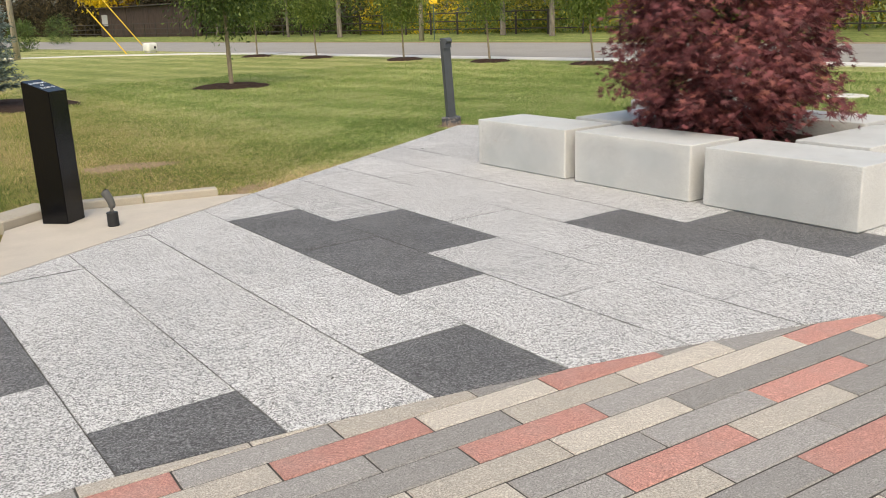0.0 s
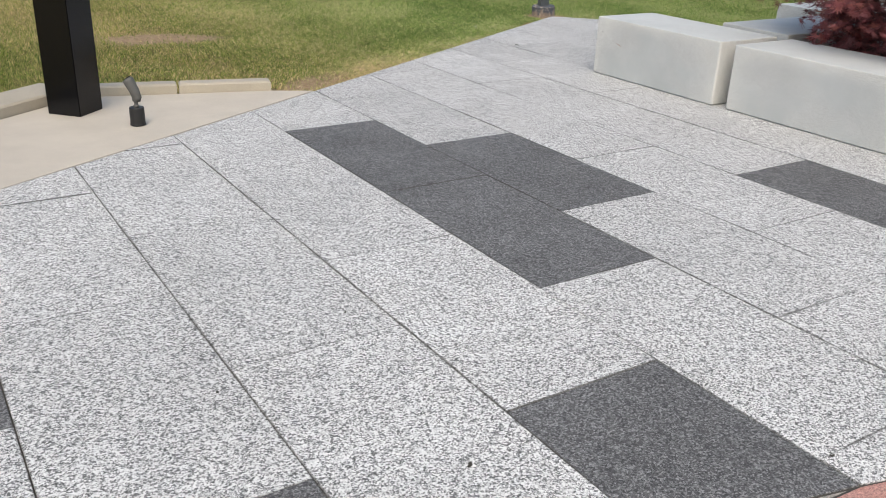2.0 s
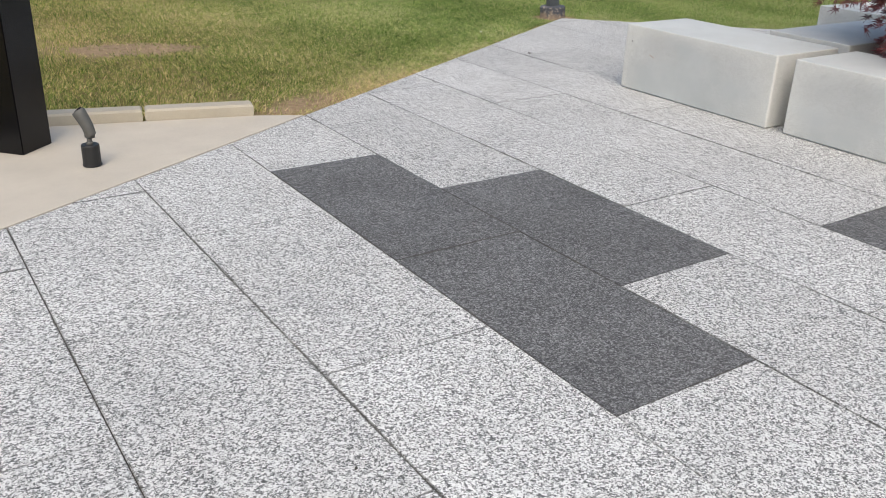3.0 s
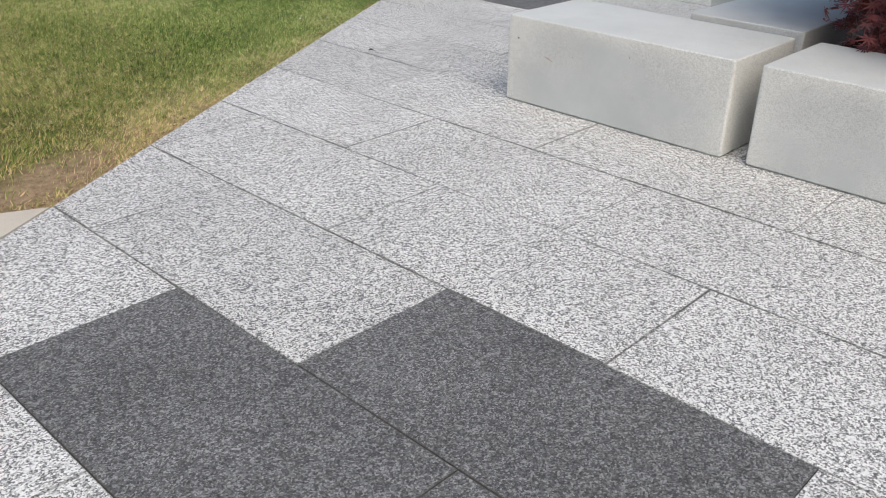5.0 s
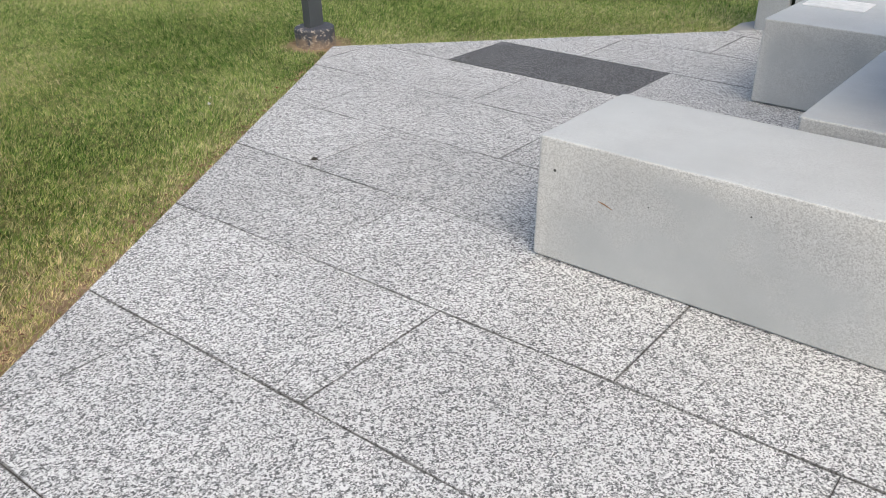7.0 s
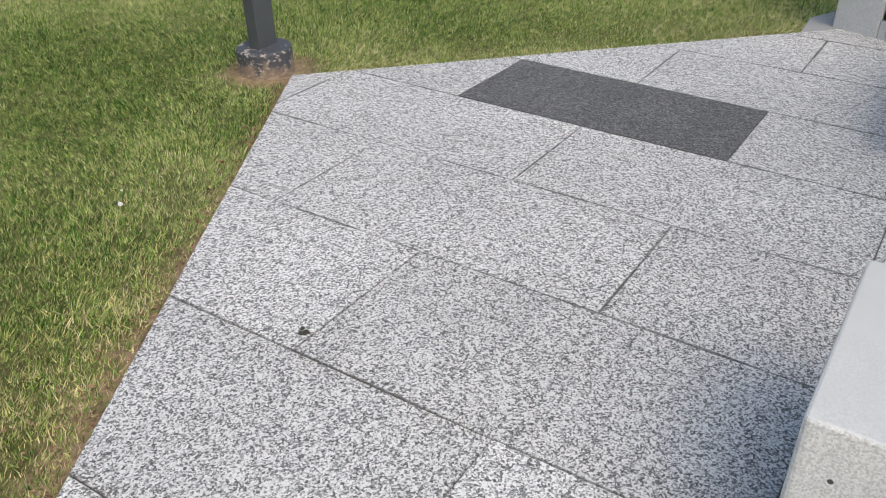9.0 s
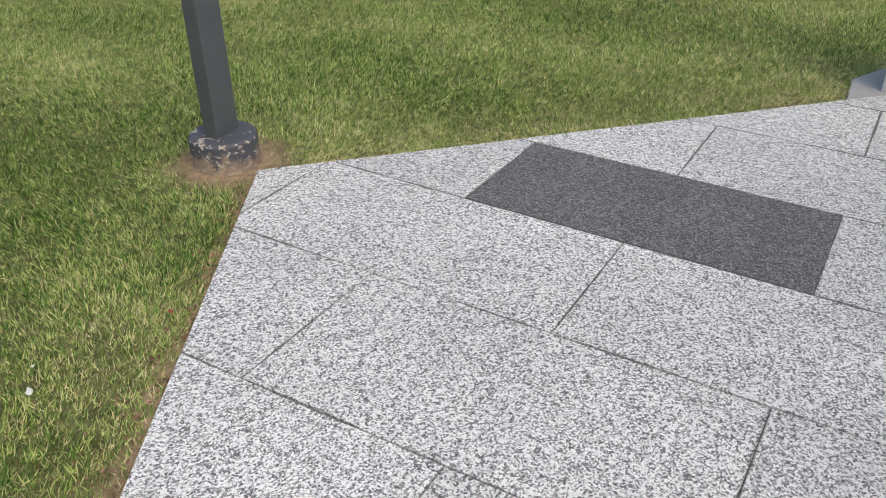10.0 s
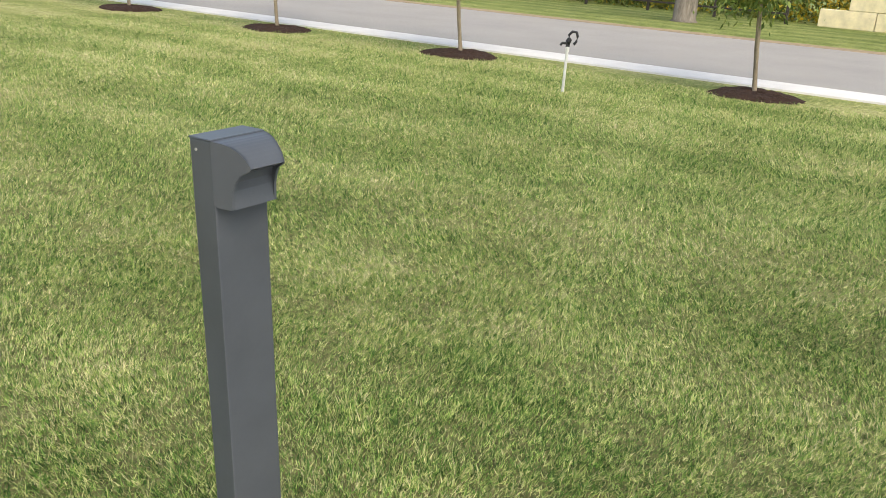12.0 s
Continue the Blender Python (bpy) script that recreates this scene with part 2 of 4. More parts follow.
def west_lawn(m):
    """1 on the lawn to the west, 0 towards the street."""
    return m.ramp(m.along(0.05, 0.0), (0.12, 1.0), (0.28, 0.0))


def lawn_soil():
    m = Mat("lawn", 0.95, 0, 0.2)
    tone = lawn_tone(m)
    fine = m.noise(60, 4, 0.75, stretch=(1, 1, 1))
    f = m.math("ADD", m.math("MULTIPLY", tone, 0.72), m.math("SUBTRACT", m.math("MULTIPLY", fine, 0.50), 0.08))
    c = m.ramp(f, (0.34, (0.120, 0.165, 0.036)), (0.50, (0.260, 0.295, 0.086)), (0.62, (0.42, 0.405, 0.165)), (0.76, (0.56, 0.49, 0.28)))
    # sheet darkened under the modelled blades: thatch with their gaps' shade in its colour
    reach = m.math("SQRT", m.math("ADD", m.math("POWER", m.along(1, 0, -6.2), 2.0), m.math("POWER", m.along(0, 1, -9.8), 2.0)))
    shaded_thatch = m.mix(m.noise(45, 4, 0.7), (0.060, 0.066, 0.024), (0.27, 0.25, 0.11))
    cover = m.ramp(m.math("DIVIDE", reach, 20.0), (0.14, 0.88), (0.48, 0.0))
    c = m.mix(cover, c, shaded_thatch)
    c = m.mix(west_lawn(m), c, m.mix(1.0, c, WEST_TINT, "MULTIPLY"))
    c = m.mix(1.0, c, m.ramp(m.noise(20, 5, 0.75), (0.34, 0.50), (0.50, 1.0), (0.66, 1.45)), "MULTIPLY")
    soil = m.ramp(m.noise(26, 6, 0.7), (0.3, (0.24, 0.16, 0.095)), (0.7, (0.55, 0.40, 0.26)))
    dist = edge_distance(m)
    rag = m.math("MULTIPLY", m.math("SUBTRACT", m.noise(4.5, 5, 0.7), 0.5), 0.30)
    worn = m.math("MULTIPLY", m.ramp(m.along(0.125, 0.0), (0.44, 1.0), (0.66, 0.0)), 0.19)
    edge = m.ramp(m.math("ADD", m.math("SUBTRACT", m.math("ADD", dist, rag), worn), 0.30), (0.31, 1.0), (0.40, 0.0))
    edge = m.math("MULTIPLY", edge, m.ramp(m.math("ADD", dist, 1.0), (0.55, 0.0), (0.60, 1.0)))

    def spot(cx, cy, rx, ry, deg):
        ca, sa = math.cos(radians(deg)), math.sin(radians(deg))
        u = m.along(ca / rx, sa / rx, -(cx * ca + cy * sa) / rx)
        v = m.along(-sa / ry, ca / ry, -(-cx * sa + cy * ca) / ry)
        r = m.math("SQRT", m.math("ADD", m.math("MULTIPLY", u, u), m.math("MULTIPLY", v, v)))
        r = m.math("ADD", r, m.math("MULTIPLY", m.math("SUBTRACT", m.noise(6, 6, 0.75), 0.5), 1.3))
        return m.ramp(r, (0.5, 0.95), (1.1, 0.0))

    mask = m.math("MAXIMUM", edge, spot(2.25, 9.92, 1.15, 0.50, -22))
    mask = m.math("MAXIMUM", mask, spot(2.85, 7.66, 0.45, 0.18, 30))
    mask = m.math("MAXIMUM", mask, spot(6.83, 9.83, 0.34, 0.30, 0))
    c = m.mix(mask, c, soil)
    m.color(c).bump(fine, 0.9, 0.03)
    return m.m


def blade_mat():
    m = Mat("grass_blade", 0.6, 0, 0.3)
    tone = lawn_tone(m)
    r = m.random(island=True)
    f = m.math("ADD", m.math("MULTIPLY", tone, 0.60), m.math("MULTIPLY", m.math("SUBTRACT", r, 0.10), 0.57))
    c = m.ramp(f, (0.27, (0.046, 0.110, 0.020)), (0.43, (0.175, 0.310, 0.062)), (0.55, (0.360, 0.465, 0.132)), (0.69, (0.56, 0.57, 0.24)), (0.88, (0.80, 0.71, 0.46)))
    c = m.mix(west_lawn(m), c, m.mix(1.0, c, WEST_TINT, "MULTIPLY"))
    c = m.mix(1.0, c, m.ramp(m.noise(34, 3, 0.6), (0.36, 0.60), (0.50, 1.0), (0.64, 1.35)), "MULTIPLY")
    m.color(c)
    tr = m.t.nodes.new("ShaderNodeBsdfTranslucent")
    m.t.links.new(c, tr.inputs[0])
    mx = m.t.nodes.new("ShaderNodeMixShader")
    mx.inputs[0].default_value = 0.35
    m.t.links.new(m.b.outputs[0], mx.inputs[1])
    m.t.links.new(tr.outputs[0], mx.inputs[2])
    m.t.links.new(mx.outputs[0], m.t.nodes["Material Output"].inputs[0])
    return m.m


def asphalt_mat():
    m = Mat("asphalt", 0.9)
    g = m.noise(90, 4, 0.7)
    c = m.ramp(g, (0.3, (0.275, 0.258, 0.232)), (0.7, (0.365, 0.343, 0.31)))
    c = m.mix(m.ramp(m.noise(0.5, 5), (0.4, 0.0), (0.75, 0.5)), c, (0.24, 0.225, 0.205))
    m.color(c).bump(g, 0.4, 0.01)
    return m.m


def mulch_mat():
    m = Mat("mulch", 0.95, 0, 0.2)
    g = m.noise(38, 5, 0.7)
    m.color(m.ramp(g, (0.3, (0.018, 0.011, 0.008)), (0.7, (0.085, 0.048, 0.032)))).bump(g, 1.0, 0.04)
    return m.m


def chipped_paint():
    """Dark grey paint flaked off pale concrete."""
    m = Mat("chipped_paint", 0.65)
    o = m.xyz()
    n = m.noise(34, 6, 0.7, stretch=(1, 1, 1.8))
    low = m.math("MULTIPLY", m.math("SUBTRACT", 0.085, o[2]), 0.9)
    rim = m.ramp(m.math("ABSOLUTE", m.math("SUBTRACT", o[2], 0.089)), (0.004, 0.075), (0.012, 0.0))
    k = m.ramp(m.math("ADD", m.math("ADD", n, low), rim), (0.61, 0.0), (0.64, 1.0))
    c = m.mix(k, (0.062, 0.066, 0.080), m.mix(m.noise(60, 3), (0.27, 0.20, 0.15), (0.62, 0.57, 0.50)))
    splash = m.ramp(m.math("ADD", m.noise(22, 5), m.math("MULTIPLY", m.math("SUBTRACT", 0.03, o[2]), 4.0)), (0.42, 0.0), (0.62, 0.75))
    c = m.mix(splash, c, (0.30, 0.22, 0.155))
    m.color(c).bump(k, 0.4, 0.003)
    return m.m


M_LIGHT, M_DARK = aggregate("pale_aggregate", False), aggregate("dark_aggregate", True)
M_RED, M_TAN, M_GREY = paver("red_paver", (0.47, 0.238, 0.198)), paver("tan_paver", (0.475, 0.43, 0.37)), paver("grey_paver", (0.295, 0.28, 0.265))
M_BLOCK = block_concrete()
M_PAD = concrete("beige_concrete", (0.54, 0.487, 0.412), 0.6)
M_KERB = concrete("kerb_concrete", (0.42, 0.375, 0.30), 1.2)
M_WALKWAY = concrete("sidewalk_concrete", (0.70, 0.68, 0.64), 0.5)
M_JOINT = plain("joint_sand", (0.075, 0.068, 0.060), 0.95, 0, 0.55, 9)
M_LAWN, M_BLADE, M_ASPHALT, M_MULCH = lawn_soil(), blade_mat(), asphalt_mat(), mulch_mat()
M_GRANITE = plain("polished_black_granite", (0.004, 0.004, 0.005), 0.10, 0, 0.4, 160, 0.28)
M_BOLLARD = plain("dark_grey_paint", (0.070, 0.077, 0.085), 0.42, 0.0, 0.12, 6)
M_BASE = chipped_paint()
M_BLACK = plain("black_plastic", (0.012, 0.012, 0.013), 0.5)
M_SPOT = plain("weathered_lamp", (0.10, 0.098, 0.092), 0.6, 0.2)
M_LETTER = plain("pale_lettering", (0.62, 0.65, 0.70), 0.6)
M_WHITE = plain("white_plastic", (0.74, 0.73, 0.69), 0.5)
M_YELLOW = plain("yellow_guard", (0.78, 0.52, 0.03), 0.5)
M_SIGN = plain("yellow_sign", (0.85, 0.55, 0.02), 0.5)
M_GREENPOST = plain("green_post", (0.05, 0.09, 0.06), 0.5)
M_FENCE = plain("dark_fence_wood", (0.055, 0.045, 0.038), 0.85, 0, 0.3, 8)
M_POLE = bark("pole_wood", (0.36, 0.30, 0.23), (0.58, 0.51, 0.42))
M_BARK = bark("young_bark", (0.16, 0.125, 0.08), (0.34, 0.28, 0.19), 30)
M_DARKBARK = bark("maple_bark", (0.05, 0.035, 0.028), (0.13, 0.095, 0.075), 30)
M_OLDBARK = bark("old_bark", (0.10, 0.085, 0.065), (0.30, 0.26, 0.21), 9)
M_MAPLE = leafy("maple_leaf", (0.12, (0.060, 0.020, 0.022)), (0.42, (0.160, 0.050, 0.055)), (0.66, (0.265, 0.080, 0.086)), (0.92, (0.40, 0.150, 0.110)), clump=2.2, through_light=0.2)
M_GREENLEAF = leafy("green_leaf", (0.15, (0.06, 0.105, 0.020)), (0.5, (0.14, 0.205, 0.038)), (0.85, (0.27, 0.32, 0.07)), clump=1.2)
M_DARKLEAF = leafy("dark_leaf", (0.15, (0.035, 0.065, 0.016)), (0.5, (0.08, 0.13, 0.030)), (0.85, (0.16, 0.21, 0.05)), clump=1.2)
M_AUTUMN = leafy("autumn_leaf", (0.15, (0.12, 0.13, 0.015)), (0.5, (0.40, 0.30, 0.02)), (0.85, (0.68, 0.46, 0.03)), clump=0.5)
M_GOLD = leafy("golden_leaf", (0.15, (0.45, 0.33, 0.015)), (0.5, (0.80, 0.58, 0.02)), (0.85, (0.95, 0.72, 0.05)), clump=0.5, through_light=0.4)
M_WOODS = leafy("woodland_leaf", (0.20, (0.06, 0.075, 0.020)), (0.42, (0.15, 0.175, 0.040)), (0.60, (0.30, 0.29, 0.05)), (0.85, (0.62, 0.48, 0.06)), clump=0.16, gloss=0.95)
M_BROWNWOODS = leafy("brown_leaf", (0.20, (0.020, 0.018, 0.010)), (0.5, (0.052, 0.042, 0.022)), (0.85, (0.11, 0.080, 0.04)), clump=0.3, gloss=0.95)
M_SPRUCE = leafy("blue_spruce_needle", (0.15, (0.06, 0.09, 0.075)), (0.5, (0.15, 0.20, 0.18)), (0.85, (0.30, 0.37, 0.35)), clump=2.0, through_light=0.1)
M_SIDING = plain("cream_block_wall", (0.80, 0.70, 0.46), 0.8, 0, 0.15, 3)


# ---- geometry helpers ----
def clip(poly, n, d):
    """The part of a convex polygon where n . p >= d."""
    out = []
    for a, b in zip(poly, poly[1:] + poly[:1]):
        fa, fb = n[0] * a[0] + n[1] * a[1] - d, n[0] * b[0] + n[1] * b[1] - d
        if fa >= 0:
            out.append(a)
        if (fa >= 0) != (fb >= 0):
            k = fa / (fa - fb)
            out.append((a[0] + k * (b[0] - a[0]), a[1] + k * (b[1] - a[1])))
    return out


def area(poly):
    return 0.5 * sum(a[0] * b[1] - b[0] * a[1] for a, b in zip(poly, poly[1:] + poly[:1]))


def inset(poly, g):
    """A convex counter-clockwise polygon drawn in by g."""
    out = list(poly)
    for a, b in zip(poly, poly[1:] + poly[:1]):
        ex, ey = b[0] - a[0], b[1] - a[1]
        length = math.hypot(ex, ey)
        if length < 1e-6:
            continue
        n = (-ey / length, ex / length)
        out = clip(out, n, n[0] * a[0] + n[1] * a[1] + g)
    return out


def shrink(poly, gx, gy):
    """A convex polygon drawn in by gx on its sides that run along y, by gy on the others."""
    out = list(poly)
    for a, b in zip(poly, poly[1:] + poly[:1]):
        ex, ey = b[0] - a[0], b[1] - a[1]
        length = math.hypot(ex, ey)
        if length > 1e-6:
            n = (-ey / length, ex / length)
            out = clip(out, n, n[0] * a[0] + n[1] * a[1] + (gx if abs(n[0]) > 0.9 else gy))
    return out


def prism(bm, poly, z0, z1, c=0.003):
    """A slab on a convex outline, its upper edge chamfered by c."""
    top = inset(poly, c)
    if len(top) != len(poly):
        top = poly
    v0 = [bm.verts.new((x, y, z0)) for x, y in poly]
    v1 = [bm.verts.new((x, y, z1 - c)) for x, y in poly]
    v2 = [bm.verts.new((x, y, z1)) for x, y in top]
    bm.faces.new(v2)
    for k in range(len(poly)):
        j = (k + 1) % len(poly)
        bm.faces.new((v0[k], v0[j], v1[j], v1[k]))
        bm.faces.new((v1[k], v1[j], v2[j], v2[k]))
    return bm


def mesh_of(name, bm, mat, smooth=False):
    me = bpy.data.meshes.new(name)
    bm.normal_update()
    bm.to_mesh(me)
    bm.free()
    me.materials.append(mat)
    if smooth:
        me.polygons.foreach_set("use_smooth", [True] * len(me.polygons))
    return me


def part(name, bm, mat, parent, label="", smooth=False):
    ob = new(name, mesh_of(name, bm, mat, smooth))
    if parent:
        ob.parent = parent
    if label:
        tagged(ob, label)
    return ob


def thing(name, x=0, y=0, z=0, rz=0):
    ob = new(name)
    ob.matrix_world = pose(x, y, z, 0, 0, rz)
    ob.empty_display_size = 0.2
    return ob


def box(bm, x0, y0, z0, x1, y1, z1, bevel=0.0, seg=2):
    r = bmesh.ops.create_cube(bm, size=1.0, matrix=Matrix.Translation(((x0 + x1) / 2, (y0 + y1) / 2, (z0 + z1) / 2)) @ Matrix.Diagonal((x1 - x0, y1 - y0, z1 - z0, 1)))
    if bevel:
        edges = list({e for v in r["verts"] for e in v.link_edges})
        bmesh.ops.bevel(bm, geom=edges, offset=bevel, segments=seg, affect="EDGES", profile=0.6)
    return bm


def tube(bm, pts, radii, seg=10, cap=True):
    """A tapered tube through the points."""
    rings = []
    pts = [Vector(p) for p in pts]
    for k, p in enumerate(pts):
        way = (pts[min(k + 1, len(pts) - 1)] - pts[max(k - 1, 0)]).normalized()
        q = way.to_track_quat("Z", "Y")
        rings.append([bm.verts.new(p + q @ Vector((radii[k] * math.cos(a), radii[k] * math.sin(a), 0))) for a in (2 * math.pi * i / seg for i in range(seg))])
    for a, b in zip(rings, rings[1:]):
        for i in range(seg):
            j = (i + 1) % seg
            bm.faces.new((a[i], a[j], b[j], b[i]))
    if cap:
        bm.faces.new(rings[0][::-1])
        bm.faces.new(rings[-1])
    return bm


def lathe(bm, profile, seg=24, cx=0, cy=0):
    """A turned form from (radius, height) pairs."""
    return tube(bm, [(cx, cy, z + 1e-5 * k) for k, (r, z) in enumerate(profile)], [r for r, z in profile], seg)


def scatter(name, tv, tf, pos, rot, size, mat, smooth=False):
    """One mesh of many copies of a small template. tv: n x 3, tf: faces of equal length; pos: N x 3; rot: N x 3 x 3; size: N."""
    tv, tf = np.asarray(tv, float), np.asarray(tf, int)
    n, k = len(pos), len(tv)
    v = (np.einsum("nij,kj->nki", rot, tv) * size[:, None, None] + pos[:, None, :]).reshape(-1, 3)
    f = (tf[None] + (np.arange(n) * k)[:, None, None]).reshape(-1, tf.shape[1])
    me = bpy.data.meshes.new(name)
    me.vertices.add(len(v))
    me.vertices.foreach_set("co", v.ravel())
    me.loops.add(f.size)
    me.loops.foreach_set("vertex_index", f.ravel())
    me.polygons.add(len(f))
    me.polygons.foreach_set("loop_start", np.arange(len(f)) * tf.shape[1])
    me.update(calc_edges=True)
    me.materials.append(mat)
    return me


def frames_from(z, spin):
    """Rotations whose local y axis leans along z (N x 3) and that are spun about it."""
    z = z / np.linalg.norm(z, axis=1, keepdims=True)
    ref = np.where(np.abs(z[:, 2:3]) > 0.95, np.array([[1.0, 0, 0]]), np.array([[0, 0, 1.0]]))
    a = np.cross(ref, z)
    a /= np.linalg.norm(a, axis=1, keepdims=True)
    b = np.cross(z, a)
    c, s = np.cos(spin)[:, None], np.sin(spin)[:, None]
    x, n = c * a + s * b, -s * a + c * b
    return np.stack((x, z, n), axis=2)


LEAF_V = ((0, 0, 0), (-0.22, 0.42, 0.05), (0, 1.0, -0.08), (0.22, 0.42, 0.05), (0, 0.45, -0.02))
LEAF_F = ((0, 4, 1), (1, 4, 2), (0, 3, 4), (4, 3, 2))
STAR_V, STAR_F = [(0, 0, 0)], []
for k, (deg, r) in enumerate(((-104, 0.42), (-66, 0.74), (-33, 0.95), (0, 1.08), (33, 0.95), (66, 0.74), (104, 0.42))):
    a = radians(deg)
    for da, rr in ((-14, 0.30), (0, r * 1.12), (14, 0.30)):
        t = a + radians(da)
        STAR_V.append((rr * math.sin(t), rr * math.cos(t), -0.32 * rr * rr))
    STAR_F.append((0, 1 + 3 * k, 2 + 3 * k, 3 + 3 * k))


def inside(poly, xs, ys):
    ok = np.ones(len(xs), bool)
    for a, b in zip(poly, poly[1:] + poly[:1]):
        ok &= (b[0] - a[0]) * (ys - a[1]) - (b[1] - a[1]) * (xs - a[0]) >= 0
    return ok


# ---- ground, road, terrace base ----
bm = bmesh.new()
for x0, x1, y0, y1 in ((-160, 200, -120, 260),):
    vs = [bm.verts.new((x, y, -0.03)) for x, y in ((x0, y0), (x1, y0), (x1, y1), (x0, y1))]
    bm.faces.new(vs)
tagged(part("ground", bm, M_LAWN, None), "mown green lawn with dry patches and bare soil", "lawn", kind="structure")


def strip(name, w0, w1, s0, s1, z, mat, thick=0.12, bend=0.0):
    """A band along the street; past s = 20 it may bend away to the west."""
    bm = bmesh.new()
    rows = []
    for k in range(41):
        s = s0 + (s1 - s0) * k / 40
        off = -bend * max(0.0, s - 21.0) ** 2
        rows.append([bm.verts.new(street(s, w + off, zz)) for w, zz in ((w0, z - thick), (w0, z), (w1, z), (w1, z - thick))])
    for a, b in zip(rows, rows[1:]):
        for i in range(3):
            bm.faces.new((a[i], a[i + 1], b[i + 1], b[i]))
    bmesh.ops.recalc_face_normals(bm, faces=bm.faces)
    return part(name, bm, mat, None)


tagged(strip("sidewalk", -0.35, 0.6, -60, 21, 0.0, M_WALKWAY), "pale concrete walkway along the street", "sidewalk", kind="structure")
tagged(strip("sidewalk", -0.35, 0.75, 21.2, 36, 0.0, M_WALKWAY, bend=0.03), "pale concrete walkway curving away", "sidewalk", kind="structure")
tagged(strip("road", 0.62, 9.4, -60, 150, -0.012, M_ASPHALT), "grey worn asphalt street", "road", kind="structure")
M_VERGE = plain("leaf_littered_soil", (0.30, 0.22, 0.13), 0.95, 0, 0.35, 6)
tagged(strip("road_verge", 9.4, 10.2, -60, 150, -0.004, M_VERGE), "bare brown soil along the road edge", "verge", kind="structure")

PAVED = [(-5.3, -3.2), (CORNER_E.x + 1.62, -3.2), (CORNER_E.x, CORNER_E.y), (CORNER.x, CORNER.y), (-5.3, CORNER.y - (CORNER.x + 5.3) * S30 / C30)]
bm = bmesh.new()
bm.faces.new([bm.verts.new((x, y, -0.0055)) for x, y in inset(PAVED, 0.012)])
tagged(part("joint_bed", bm, M_JOINT, None), "dark sand bed under the paving joints", "bedding", kind="structure")

# beige concrete apron with its kerb stones
PAD = [(0.36, 5.9395), (2.72, 7.302), (2.46, 7.42), (1.85, 7.58), (1.24, 7.74), (0.70, 7.34), (0.42, 6.21)]
bm = bmesh.new()
prism(bm, PAD, -0.1, 0.004, 0.004)
tagged(part("apron", bm, M_PAD, None), "beige poured concrete apron beside the terrace", "concrete pad", kind="structure")


def kerb_stone(a, b, width, h, label):
    a, b = Vector(a), Vector(b)
    n = Vector((-(b - a).y, (b - a).x)).normalized() * width
    bm = bmesh.new()
    quad = [tuple(a), tuple(b), tuple(b + n), tuple(a + n)]
    if area(quad) < 0:
        quad.reverse()
    prism(bm, inset(quad, 0.005), -0.08, h, 0.012)
    return tagged(part("kerb_stone", bm, M_KERB, None), label, "kerb", group="kerb stones round the apron")


for a, b, wd, h in (((2.46, 7.42), (1.85, 7.58), -0.13, 0.070), ((1.845, 7.58), (1.24, 7.74), -0.13, 0.070), ((1.22, 7.73), (0.70, 7.35), -0.30, 0.075), ((0.64, 7.27), (0.38, 6.22), -0.10, 0.085), ((0.375, 6.20), (0.20, 5.50), -0.10, 0.085)):
    kerb_stone(a, b, wd, h, "weathered beige concrete kerb stone beside the lawn")


# ---- concrete blocks, planter and monument ----
def concrete_block(x0, y0, x1, y1, h=0.45, label="smooth pale grey cast concrete bench block"):
    bm = bmesh.new()
    box(bm, x0, y0, 0.0, x1, y1, h)
    tall = [e for e in bm.edges if abs(e.verts[0].co.z - e.verts[1].co.z) > 0.2]
    bmesh.ops.bevel(bm, geom=tall, offset=0.014, segments=3, affect="EDGES", profile=0.5)
    foot = [e for e in bm.edges if max(v.co.z for v in e.verts) < 1e-4]
    bmesh.ops.bevel(bm, geom=foot, offset=0.013, segments=1, affect="EDGES")
    rim = [e for e in bm.edges if min(v.co.z for v in e.verts) > h - 1e-4]
    bmesh.ops.bevel(bm, geom=rim, offset=0.007, segments=2, affect="EDGES", profile=0.5)
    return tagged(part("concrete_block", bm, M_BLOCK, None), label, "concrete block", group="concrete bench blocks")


for x0, y0, x1, y1 in ((5.085, 5.757, 5.69, 7.015), (5.095, 4.375, 5.70, 5.645), (5.10, 3.0, 5.705, 4.25), (5.84, 5.78, 7.06, 6.40),
                       (5.84, 3.36, 7.02, 3.97), (7.02, 4.06, 7.63, 5.30), (7.06, 2.80, 7.67, 3.94)):
    concrete_block(x0, y0, x1, y1)
concrete_block(7.37, 6.44, 8.60, 7.06, 0.45, "grey cast concrete block with a white plaque on top")
concrete_block(7.20, 5.43, 7.81, 6.30, 0.45)

first_block = [o for o in scene.objects if o.name == "concrete_block"][0]
# dark raised discs stand in for the shade inside small holes
M_PIT_SHADE = plain("pit_shade", (0.06, 0.058, 0.055), 0.95)
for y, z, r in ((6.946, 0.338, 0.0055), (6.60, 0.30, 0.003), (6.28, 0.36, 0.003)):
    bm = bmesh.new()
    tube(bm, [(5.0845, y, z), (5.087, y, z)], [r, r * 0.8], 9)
    part("pit", bm, M_PIT_SHADE, first_block)
bm = bmesh.new()
tube(bm, [(5.0848, 6.775, 0.272), (5.0846, 6.75, 0.266), (5.0848, 6.722, 0.255)], [0.0012, 0.0022, 0.001], 6)
part("scratch", bm, plain("rust_scratch", (0.30, 0.16, 0.08), 0.9), first_block)
bm = bmesh.new()
